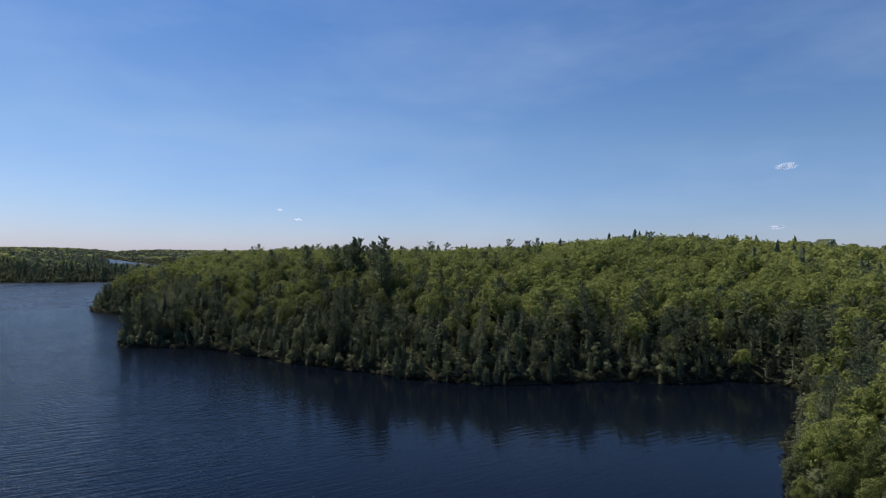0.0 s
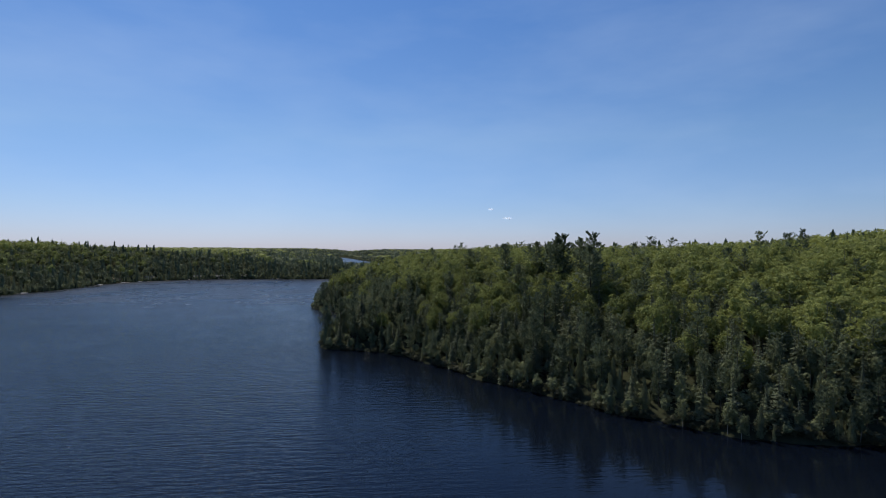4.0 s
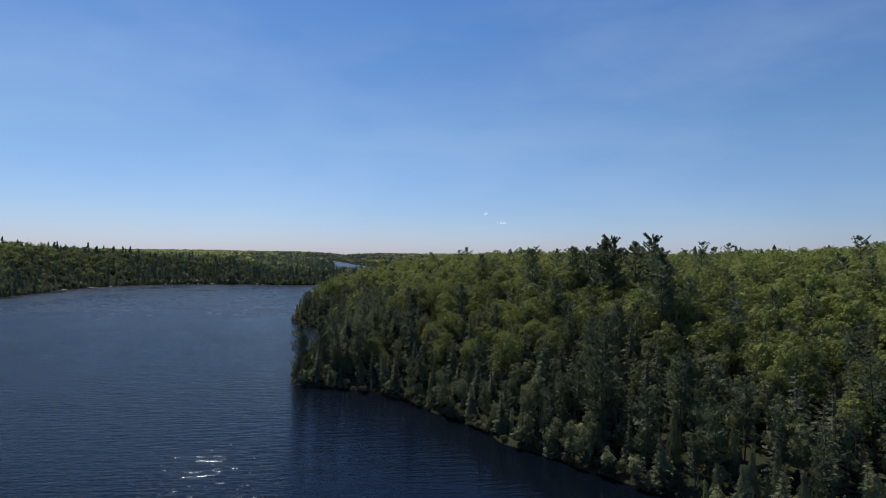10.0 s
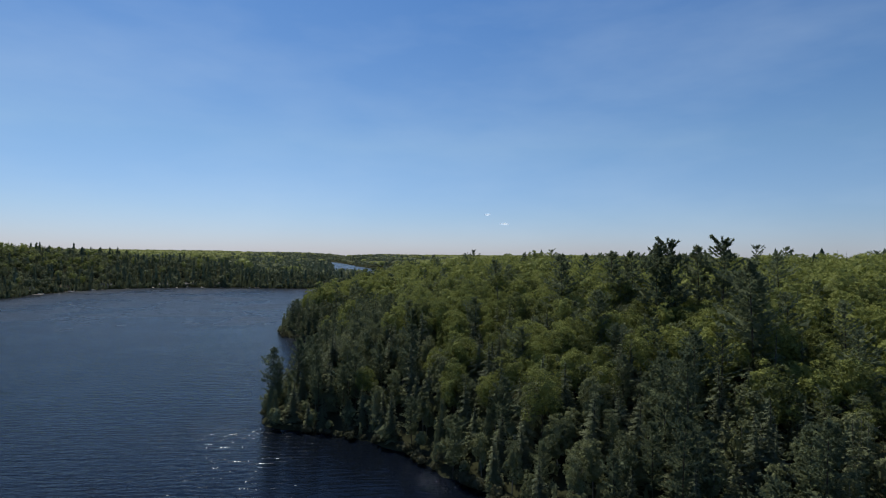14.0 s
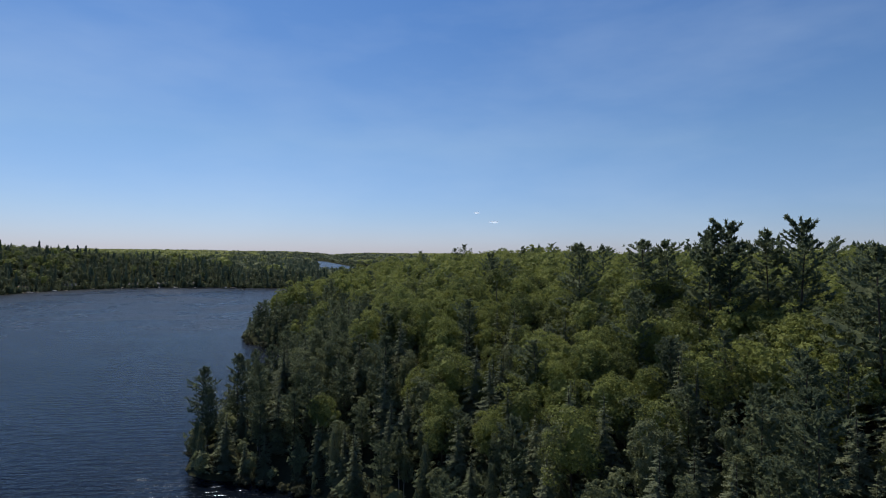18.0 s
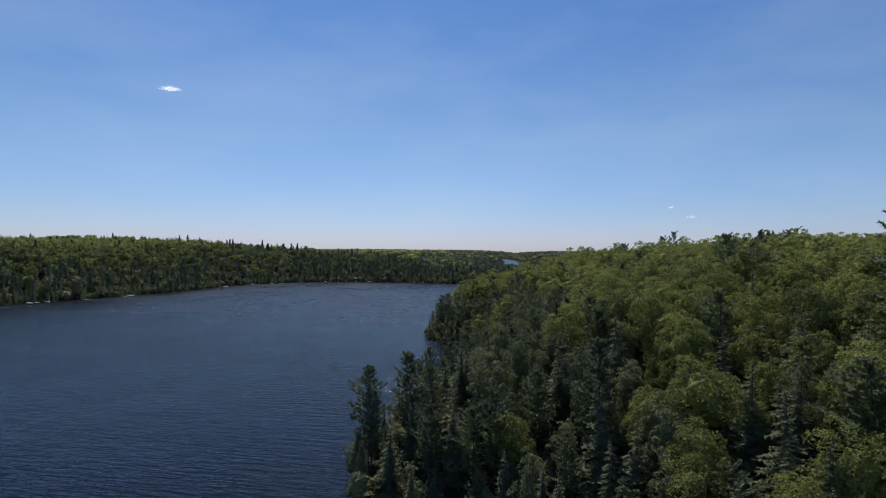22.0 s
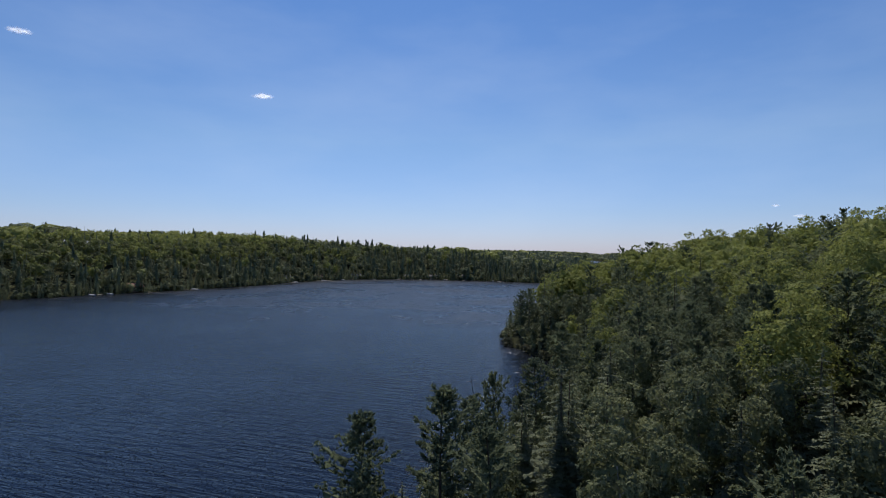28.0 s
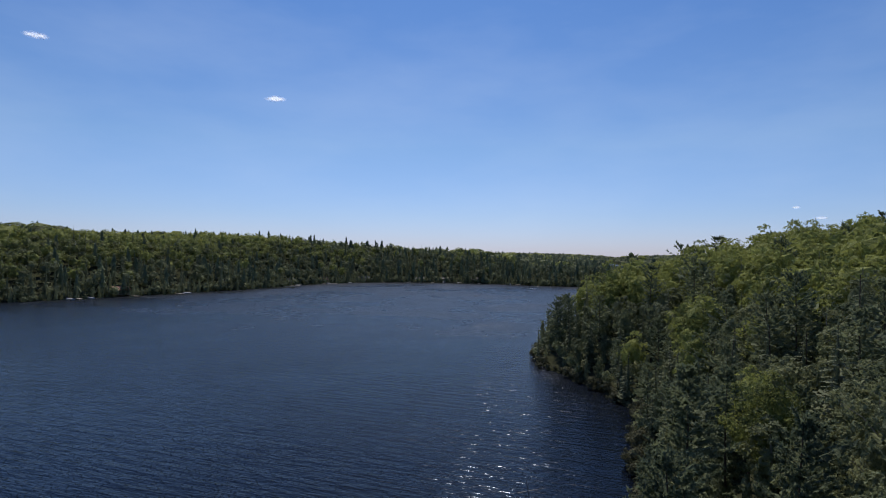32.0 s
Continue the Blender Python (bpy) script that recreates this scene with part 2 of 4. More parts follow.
# shore across the lake
FAR_SHORE = np.array([(-900, -1400), (-520, -300), (-430, 100), (-385, 260), (-370, 345), (-362, 390), (-354, 435), (-353, 510), (-361, 555), (-359, 605), (-344, 648), (-318, 680), (-284, 694),
                      (-225, 702), (-175, 695), (-140, 704), (-100, 722), (-92, 800), (-98, 880), (-112, 985), (-180, 1010), (-214, 1200), (-328, 1800), (-570, 2900), (-640, 3060), (-640, 5200), (-5200, 5200), (-5200, -1400)], float)
# land behind the start of the flight
BACK_SHORE = np.array([(-900, -1420), (-300, -700), (100, -560), (1500, -520), (5200, -520), (5200, -3000), (-5200, -3000), (-5200, -1420)], float)


def shore_distance(poly, x, y):
    """Metres inland of the polygon's edge; negative over the water."""
    x, y = np.asarray(x, float), np.asarray(y, float)
    best, inside = np.full(x.shape, 1e18), np.zeros(x.shape, bool)
    for (ax, ay), (bx, by) in zip(poly, np.roll(poly, -1, 0)):
        dx, dy = bx - ax, by - ay
        u = np.clip(((x - ax) * dx + (y - ay) * dy) / (dx * dx + dy * dy), 0, 1)
        best = np.minimum(best, (x - ax - u * dx) ** 2 + (y - ay - u * dy) ** 2)
        cross = (ay > y) != (by > y)
        inside ^= cross & (x < ax + (y - ay) * dx / (dy if dy else 1e-9))
    return np.where(inside, 1, -1) * np.sqrt(best)


def ripple(x, y, size, seed):
    """Smooth rolling variation between about -1 and 1."""
    r = np.random.RandomState(seed)
    v = 0
    for k in range(5):
        a, p = r.uniform(0, 2 * np.pi), r.uniform(0, 2 * np.pi)
        f = (0.6 + 0.5 * k) / size
        v = v + np.sin((x * np.cos(a) + y * np.sin(a)) * 2 * np.pi * f + p) / (1 + 0.5 * k)
    return v / 2.2


def bump2(x, y, cx, cy, rx, ry):
    return np.exp(-((x - cx) / rx) ** 2 - ((y - cy) / ry) ** 2)


def land_height(x, y):
    """Ground height, and metres from the shore."""
    p, f, b = shore_distance(PENINSULA, x, y), shore_distance(FAR_SHORE, x, y), shore_distance(BACK_SHORE, x, y)
    jag = 1.6 * ripple(x, y, 23.0, 3)
    d = np.maximum(np.maximum(p, f), b)
    on = np.where(p >= d, 0, np.where(f >= d, 1, 2))
    d = d + np.where(d < 60, jag, 0)
    up = np.maximum(d - 1.0, 0)
    far = np.clip((y - 700) / 500, 0, 1)
    hp = 22.5 * (1 - np.exp(-up / 48)) + 14.5 * bump2(x, y, 265, 240, 120, 120) * (up > 0) + 3 * bump2(x, y, 40, 350, 70, 70) + 3.8 * bump2(x, y, 10, 292, 42, 62)
    hp = hp * (1 - 0.45 * far)
    side = np.clip((y - 690) / 260, 0, 1)
    low_neck = np.clip((y - 690) / 130, 0, 1) * np.clip((x + 330) / 120, 0, 1)
    hf = (34.5 - 18.0 * side + 5 * bump2(x, y, -480, 680, 100, 110)) * (1 - 0.88 * low_neck) * (1 - np.exp(-np.maximum(up - 9, 0.06 * up) / 75))
    hb = 22 * (1 - np.exp(-up / 80))
    h = np.choose(on, [hp, hf, hb]) + 2.2 * ripple(x, y, 95.0, 5) * np.clip(up / 40, 0, 1)
    ridge = np.clip((np.hypot(x, y) - 1300) / 2200, 0, 1)
    h = h + (16 + 7 * ripple(x, y, 1500.0, 8)) * ridge * np.clip(up / 200, 0, 1)
    return np.where(d > 0, -0.5 + 0.2 * np.minimum(d, 3.25) + h, np.maximum(-4.0, d * 0.35 - 0.5)), d


def mesh_object(name, verts, faces, mat, parent=None, smooth=False):
    me = bpy.data.meshes.new(name)
    verts, faces = np.asarray(verts, np.float32), np.asarray(faces, np.int32)
    k = faces.shape[1]
    me.vertices.add(len(verts))
    me.vertices.foreach_set("co", verts.ravel())
    me.loops.add(faces.size)
    me.loops.foreach_set("vertex_index", faces.ravel())
    me.polygons.add(len(faces))
    me.polygons.foreach_set("loop_start", np.arange(0, faces.size, k, dtype=np.int32))
    me.polygons.foreach_set("use_smooth", np.full(len(faces), smooth))
    me.update(calc_edges=True)
    me.validate()
    me.materials.append(mat)
    ob = new(name, me)
    ob.parent = parent
    return ob


def axis(fine0, fine1, step, lo, hi, grow=1.16):
    a = list(np.arange(fine0, fine1 + step, step))
    s = step
    while a[-1] < hi:
        s *= grow
        a.append(a[-1] + s)
    s = step
    while a[0] > lo:
        s *= grow
        a.insert(0, a[0] - s)
    return np.array(a)


def grid_faces(nx, ny):
    i = np.arange((nx - 1) * (ny - 1))
    i = i // (nx - 1) * nx + i % (nx - 1)
    return np.stack([i, i + 1, i + nx + 1, i + nx], 1)


gx, gy = axis(-110, 180, 4.5, -4300, 4300, 1.07), axis(-10, 420, 4.5, -2200, 4600, 1.07)
GX, GY = np.meshgrid(gx, gy)
GZ, _ = land_height(GX, GY)
ground = mesh_object("ground", np.stack([GX.ravel(), GY.ravel(), GZ.ravel()], 1), grid_faces(len(gx), len(gy)), SOIL, smooth=True)
tagged(ground, "dark leaf-littered forest ground sloping up from the lake", "ground", kind="structure")
water = mesh_object("water", [(-4300, -2200, 0), (4300, -2200, 0), (4300, 4600, 0), (-4300, 4600, 0)], [(0, 1, 2, 3)], WATER)
tagged(water, "dark blue rippled lake water glinting in the sun", "lake", kind="structure")

# ---- tree shapes ----
PHI = (1 + 5 ** 0.5) / 2
ICO_V = np.array([(-1, PHI, 0), (1, PHI, 0), (-1, -PHI, 0), (1, -PHI, 0), (0, -1, PHI), (0, 1, PHI), (0, -1, -PHI), (0, 1, -PHI), (PHI, 0, -1), (PHI, 0, 1), (-PHI, 0, -1), (-PHI, 0, 1)]) / (1 + PHI * PHI) ** 0.5
ICO_F = np.array([(0, 11, 5), (0, 5, 1), (0, 1, 7), (0, 7, 10), (0, 10, 11), (1, 5, 9), (5, 11, 4), (11, 10, 2), (10, 7, 6), (7, 1, 8), (3, 9, 4), (3, 4, 2), (3, 2, 6), (3, 6, 8), (3, 8, 9), (4, 9, 5), (2, 4, 11), (6, 2, 10), (8, 6, 7), (9, 8, 1)])


class Soup:
    """Gathers loose triangles."""

    def __init__(self):
        self.v, self.f, self.n = [], [], 0

    def add(self, v, f):
        self.v.append(np.asarray(v, float))
        self.f.append(np.asarray(f, int) + self.n)
        self.n += len(v)

    def tris(self, a, b, c):
        n = len(a)
        self.add(np.stack([a, b, c], 1).reshape(-1, 3), np.arange(3 * n).reshape(-1, 3))

    def arrays(self):
        return np.concatenate(self.v), np.concatenate(self.f)


def unit(v):
    return v / np.maximum(np.linalg.norm(v, axis=-1, keepdims=True), 1e-9)


def tuft(soup, r, centres, out, size, flat=0.6):
    """Leaf sprays at the centres: small triangles that lie roughly across the outward way."""
    n = len(centres)
    nrm = unit(out + flat * r.normal(size=(n, 3)))
    a = unit(np.cross(nrm, r.normal(size=(n, 3))))
    b = np.cross(nrm, a)
    s = size * r.uniform(0.6, 1.35, (n, 1))
    soup.tris(centres + s * a, centres - 0.55 * s * a + 0.75 * s * b, centres - 0.5 * s * a - 0.8 * s * b + 0.2 * s * nrm)


def broadleaf(r, height, width, leaves, size, clumps=24, low=0.28, core=0.66):
    """An uneven dome of leaf clumps, each lit on its cap and open underneath."""
    soup = Soup()
    cz, rz, rx = height * (low + 1) / 2, height * (1 - low) / 2, width / 2
    p1, p2, skew = r.uniform(0, 6.283), r.uniform(0, 6.283), r.normal(size=2) * 0.10 * rx
    for k in range(3):
        at = np.array([r.normal() * 0.16 * rx, r.normal() * 0.16 * rx, cz + (k - 1) * 0.32 * rz])
        soup.add(at + ICO_V * r.uniform(0.8, 1.12, (12, 1)) * (rx * core, rx * core, rz * core * 0.8), ICO_F)
    C, Q, W = [], [], []
    for k in range(clumps):
        u = 1 - 1.62 * (k + 0.5) / clumps
        a = k * 2.4 + r.uniform(-0.5, 0.5)
        q = (1 - u * u) ** 0.5
        far = r.uniform(0.58, 1.06) * (1 + 0.13 * np.sin(2 * a + p1) + 0.10 * np.sin(3 * a + p2 + 3 * u))
        w = np.array([np.cos(a) * q, np.sin(a) * q, u])
        C.append(w * (rx, rx, rz) * far * 0.86 + (skew[0] * u, skew[1] * u, cz))
        Q.append(rx * (0.15 + 0.24 * r.uniform(0, 1) ** 1.4))
        W.append(w)
    C, Q, W = np.array(C), np.array(Q), np.array(W)
    pick = r.choice(clumps, leaves, p=Q * Q / (Q * Q).sum())
    d = unit(0.75 * r.normal(size=(leaves, 3)) + 0.6 * W[pick] + (0, 0, 0.26))
    pos = C[pick] + d * Q[pick][:, None] * (0.50 + 0.60 * r.beta(2.2, 1.6, (leaves, 1))) * (1.08, 1.08, 0.88)
    tuft(soup, r, pos, d + 0.3 * W[pick] + (0, 0, 0.2), size, 0.8)
    return soup.arrays()


def needles(soup, r, centres, ways, count, length, width):
    """Bundles of needle plumes that fan out and up from the centres."""
    c, w = np.repeat(centres, count, 0), np.repeat(ways, count, 0)
    n = len(c)
    d = unit(w + 0.62 * r.normal(size=(n, 3)))
    s = unit(np.cross(d, r.normal(size=(n, 3))))
    k = r.uniform(0.65, 1.25, (n, 1))
    c = c - d * length * 0.25
    soup.tris(c + s * width * k, c - s * width * k, c + d * length * k)


def frond(soup, r, root, way, length, droop, width, m, lift=0.0):
    """A conifer branch: a spine with paired needle sprays."""
    side = unit(np.cross(way, (0, 0, 1.0)))
    t = np.linspace(0, 1, m + 1)[:, None]
    spine = root + way * length * t + np.array([0, 0, 1.0]) * length * (-droop * t ** 1.4 + lift * t ** 3)
    w = width * length * (0.35 + 0.65 * np.sin(np.pi * np.clip(t * 0.8 + 0.12, 0, 1)))
    for s in (1, -1):
        tip = spine[:-1] + s * side * w[:-1] * r.uniform(0.7, 1.25, (m, 1)) + way * length * 0.55 / m + r.normal(size=(m, 3)) * 0.05 * length - (0, 0, 0.06 * length)
        soup.tris(spine[:-1], spine[1:] + way * 0.1 * length / m, tip)


def spruce(r, height, width, whorls, per, m, low=0.08, ragged=0.2, core=0.24):
    """A narrow spire of drooping branches."""
    soup = Soup()
    k = 9
    a = np.arange(k) * 2 * np.pi / k
    rad = width / 2 * core
    ring = np.stack([np.cos(a) * rad, np.sin(a) * rad, np.full(k, height * (low + 0.02))], 1)
    soup.add(np.concatenate([ring, [(0, 0, height * 0.93)]]), [(i, (i + 1) % k, k) for i in range(k)])
    for i in range(whorls):
        u = i / (whorls - 1)
        h = height * (low + (0.97 - low) * u)
        reach = width / 2 * ((1 - u) ** 0.85 * 0.97 + 0.08) * r.uniform(1 - ragged, 1 + ragged)
        n = max(3, round(per * (1 - 0.45 * u)))
        a0 = r.uniform(0, 6.28)
        for j in range(n):
            ang = a0 + j * 6.283 / n + r.uniform(-0.25, 0.25)
            frond(soup, r, np.array([0, 0, h + r.uniform(-0.032, 0.032) * height]), np.array([np.cos(ang), np.sin(ang), 0.0]), reach * r.uniform(0.7, 1.15), 0.28 + 0.15 * (1 - u), 0.30, m, 0.12)
    p = np.array([[0, 0, height * 0.93]])
    soup.tris(p + (0.12, 0, 0), p + (-0.08, 0.1, 0), p + (0, 0, height * 0.06))
    soup.tris(p + (0, -0.12, 0), p + (0, 0.12, 0), p + (0, 0, height * 0.06))
    return soup.arrays()


def pine(r, height, width, branches, m, low=0.34, tufts=4, size=0.5, count=3):
    """A white pine: upswept limbs that carry plumes of needles, with gaps between them and a ragged top."""
    soup = Soup()
    bias, gap = r.uniform(0, 6.283), r.uniform(0, 6.283)
    up = np.array([0, 0, 1.0])
    for i in range(branches):
        u = (i + r.uniform(0, 1)) / branches
        h = height * (low + (0.975 - low) * u)
        ang = i * 2.4 + r.uniform(-0.8, 0.8)
        shape = (0.30 + 0.78 * np.sin(np.pi * (0.16 + 0.74 * u))) * (0.62 + 0.38 * min(1, (1 - u) * 6))
        reach = width / 2 * shape * (1 + 0.28 * np.cos(ang - bias)) * (0.82 + 0.3 * np.sin(u * 21 + gap)) * r.uniform(0.55, 1.15)
        way = np.array([np.cos(ang), np.sin(ang), 0.0])
        rise = 0.02 + 0.62 * u * u
        root = np.array([0, 0, h])

        def along(t):
            return root + way * reach * t + up * reach * (rise * t + 0.26 * t * t)

        frond(soup, r, root, unit(way + up * (rise + 0.1)), reach * 0.9, -0.12, 0.14, m, 0.0)
        t = np.sqrt(r.uniform(0.10, 1.05, (tufts, 1)))
        side = np.array([-way[1], way[0], 0.0])
        c = along(t) + side * r.normal(size=(tufts, 1)) * reach * 0.17
        needles(soup, r, c, np.tile(0.75 * way + 0.55 * up, (tufts, 1)) + 0.3 * r.normal(size=(tufts, 3)), count, size, size * 0.21)
    c = np.array([0, 0, height * 0.975]) + r.normal(size=(tufts * 2, 3)) * (0.35, 0.35, 0.3)
    needles(soup, r, c, np.tile(up, (tufts * 2, 1)), count, size, size * 0.25)
    return soup.arrays()


def tiers(r, height, wide, rings, points, blunt):
    """A far conifer: ragged skirts of branches one above the other."""
    soup = Soup()
    for t in np.linspace(0.12, 0.9, rings):
        a = np.arange(points) * 6.283 / points + r.uniform(0, 6)
        q = height * wide * ((1 - t) ** blunt + 0.05) * r.uniform(0.25, 1.4, points)
        rim = np.stack([np.cos(a) * q, np.sin(a) * q, height * (t - 0.05 + r.uniform(-0.035, 0.035, points))], 1)
        tip = (r.normal() * 0.012 * height, r.normal() * 0.012 * height, height * min(1.0, t + 1.7 / rings * r.uniform(0.8, 1.1)))
        soup.add(np.concatenate([rim, [tip]]), [(i, (i + 1) % points, points) for i in range(points)])
    return soup.arrays()


def cedar(r, height, width, leaves, size):
    """A dense, blunt column of hanging sprays."""
    soup = Soup()
    k = 8
    rows_ = 5
    v, f = [], []
    for i in range(rows_):
        u = i / (rows_ - 1)
        rad = width / 2 * 0.72 * (np.sin(np.pi * (0.24 + 0.62 * u)) + 0.05) * (1 - 0.62 * u)
        for j in range(k):
            a = j * 6.283 / k + 0.4 * i
            q = rad * r.uniform(0.75, 1.2)
            v.append((np.cos(a) * q, np.sin(a) * q, height * (0.04 + 0.92 * u)))
    for i in range(rows_ - 1):
        for j in range(k):
            a, b, c, d = i * k + j, i * k + (j + 1) % k, (i + 1) * k + (j + 1) % k, (i + 1) * k + j
            f += [(a, b, c), (a, c, d)]
    soup.add(v, f)
    u = r.uniform(0, 1, leaves) ** 1.25
    rad = width / 2 * (np.sin(np.pi * (0.24 + 0.62 * u)) + 0.08) * (1 - 0.62 * u) * r.uniform(0.6, 1.12, leaves)
    lump = 1 + 0.22 * np.sin(u * 19 + r.uniform(0, 6)) 
    a = r.uniform(0, 6.283, leaves)
    d = np.stack([np.cos(a), np.sin(a), np.zeros(leaves)], 1)
    pos = d * (rad * lump)[:, None] + np.stack([0 * u, 0 * u, height * (0.04 + 0.96 * u)], 1)
    nrm = unit(d + (0, 0, 0.25) + 0.45 * r.normal(size=(leaves, 3)))
    s = size * r.uniform(0.6, 1.3, (leaves, 1))
    t = unit(np.cross(nrm, (0, 0, 1.0)))
    soup.tris(pos + (0, 0, 0.7) * s, pos - 0.45 * s * t - (0, 0, 0.5) * s + 0.3 * s * d, pos + 0.45 * s * t - (0, 0, 0.6) * s + 0.25 * s * d)
    return soup.arrays()


def trunk(r, height, radius, sides=6, lean=0.03, limbs=0, spread=1.5):
    """A tapered, slightly crooked stem with a few limbs."""
    soup = Soup()

    def limb(p, q, r0, r1, n, bend):
        p, q = np.array(p, float), np.array(q, float)
        a = np.arange(sides) * 6.283 / sides
        w = unit(q - p)
        s = unit(np.cross(w, (0.3, 0.9, 0.1)))
        t2 = np.cross(w, s)
        v = []
        for i in range(n + 1):
            u = i / n
            c = p + (q - p) * u + bend * np.sin(np.pi * u)
            v.append(c + (r0 + (r1 - r0) * u) * (np.cos(a)[:, None] * s + np.sin(a)[:, None] * t2))
        f = []
        for i in range(n):
            for j in range(sides):
                x0, x1 = i * sides + j, i * sides + (j + 1) % sides
                f += [(x0, x1, x1 + sides), (x0, x1 + sides, x0 + sides)]
        soup.add(np.concatenate(v), f)

    top = (r.normal() * lean * height, r.normal() * lean * height, height)
    limb((0, 0, -1.0), top, radius, radius * 0.25, 4, r.normal(size=3) * 0.012 * height)
    for k in range(limbs):
        u = r.uniform(0.35, 0.85)
        a = r.uniform(0, 6.283)
        p = np.array(top) * u
        limb(p, p + (np.cos(a) * spread, np.sin(a) * spread, spread * r.uniform(0.3, 0.9)), radius * 0.38, radius * 0.1, 2, r.normal(size=3) * 0.1)
    return soup.arrays()


def part(name, arrays, mat, parent, label=""):
    ob = mesh_object(name, *arrays, mat, parent)
    return tagged(ob, label) if label else ob


# each kind: sort of crown, needle or leaf, bark, label, height
def stems(kind, r, h):
    w = {"maple": 0.17, "birch": 0.12, "spruce": 0.14, "pine": 0.21, "cedar": 0.13}[kind]
    return trunk(r, h * {"maple": 0.72, "birch": 0.8, "spruce": 0.93, "pine": 0.97, "cedar": 0.85}[kind], w, 6, 0.012, {"maple": 5, "birch": 4, "pine": 0}.get(kind, 0), h * 0.16)


def crown(kind, r, h, fine):
    if kind == "maple":
        return broadleaf(r, h, h * r.uniform(0.43, 0.56), (500, 1550, 5000)[fine], (0.42, 0.28, 0.17)[fine], (28, 42, 60)[fine], 0.30, (0.52, 0.46, 0.44)[fine])
    if kind == "birch":
        return broadleaf(r, h, h * r.uniform(0.32, 0.42), (280, 900, 3900)[fine], (0.40, 0.28, 0.155)[fine], (20, 36, 52)[fine], 0.08, (0.48, 0.42, 0.40)[fine])
    if kind == "spruce":
        return spruce(r, h, h * r.uniform(0.36, 0.48), (9, 17, 26)[fine], (5, 9, 11)[fine], (2, 4, 7)[fine])
    if kind == "pine":
        return pine(r, h, h * r.uniform(0.32, 0.42), (32, 60, 90)[fine], (1, 2, 4)[fine], r.uniform(0.14, 0.30), (5, 8, 11)[fine], (1.2, 0.72, 0.60)[fine], (3, 4, 6)[fine])
    return cedar(r, h, h * r.uniform(0.28, 0.36), (130, 520, 2300)[fine], (0.70, 0.42, 0.21)[fine])


LEAF = {"maple": MAPLE, "birch": BIRCH, "spruce": SPRUCE, "pine": PINE, "cedar": CEDAR}
STEM = {"maple": BARK, "birch": PALE_BARK, "spruce": BARK, "pine": BARK, "cedar": BARK}
BASE_H = {"maple": 14.0, "birch": 12.0, "spruce": 13.5, "pine": 20.0, "cedar": 10.0}
LABEL = {"maple": "broadleaf maple with a domed bright green crown", "birch": "slender pale-barked birch with a light grey-green crown", "spruce": "dark green spruce spire with drooping branches",
         "pine": "tall white pine with level dark plumes and bare stem", "cedar": "dense olive-green cedar column near the waterline"}


# ---- planting ----
def scatter(x0, x1, y0, y1, step, seed):
    r = np.random.RandomState(seed)
    x, y = np.meshgrid(np.arange(x0, x1, step), np.arange(y0, y1, step * 0.87))
    x = x + (np.arange(x.shape[0]) % 2)[:, None] * step / 2
    x, y = x.ravel() + r.uniform(-0.38, 0.38, x.size) * step, y.ravel() + r.uniform(-0.38, 0.38, x.size) * step
    z, d = land_height(x, y)
    return x, y, z, d, r


def kinds_for(x, y, d, r):
    """Cedars, birches and spruces by the water, pines on the slope, maples over the hill."""
    n = len(x)
    wild = ripple(x, y, 60.0, 21)
    leafy = np.exp(-(((x - 85) / 55) ** 2 + (y / 38) ** 2))
    leafy = leafy + 0.7 * np.exp(-((x - 2) / 13) ** 2 - ((y - 230) / 13) ** 2)
    dusk = np.exp(-((x - 72) / 48) ** 2 - ((y - 160) / 42) ** 2)  # a stand of conifers above the point
    point = np.exp(-(((x + 20) / 30) ** 2 + ((y - 248) / 38) ** 2))
    edge = np.clip(1.48 - d / 34 + 0.45 * wild - 1.1 * leafy + 0.8 * point + 0.45 * dusk, 0.21, 1)
    u, v = r.uniform(0, 1, n), r.uniform(0, 1, n)
    k = np.full(n, "maple", dtype=object)
    con = u < np.where(d < 24, edge * 0.97, edge * 0.80)
    k[con & (v < 0.36)] = "spruce"
    k[con & (v >= 0.36) & (v < 0.52)] = "pine"
    k[con & (v >= 0.52)] = "birch"
    k[(k == "spruce") & (np.random.RandomState(77).uniform(0, 1, n) < 0.6 * point)] = "pine"
    k[(k == "spruce") & (np.random.RandomState(78).uniform(0, 1, n) < 0.7 * point)] = "birch"
    shore = (d < 9) & (v > 0.58 + 0.3 * leafy)
    k[shore] = "cedar"
    k[shore & (v > 0.82)] = "birch"
    return k


protos = {}
for kind in BASE_H:
    for fine in (1, 2):
        for var in range(4):
            r = np.random.RandomState(sorted(BASE_H).index(kind) * 50 + fine * 10 + var)
            h = BASE_H[kind]
            root = new(kind + "_tree")
            tagged(root, LABEL[kind], "tree", "trees of the wooded peninsula")
            part("trunk", stems(kind, r, h), STEM[kind], root)
            part("crown", crown(kind, r, h, fine), LEAF[kind], root)
            protos[kind, fine, var] = root
used = set()


def plant(kind, fine, x, y, z, s, r, squash=1.0):
    var = r.randint(4)
    m = Matrix.LocRotScale((x, y, z), Euler((r.normal() * 0.02, r.normal() * 0.02, r.uniform(0, 6.283))), None)
    p = protos[kind, fine, var]
    if (kind, fine, var) in used:
        ob = copy_thing(p, m)
    else:
        used.add((kind, fine, var))
        p.matrix_basis = m
        ob = p
    ob.scale = (s, s, s * squash)
    return ob


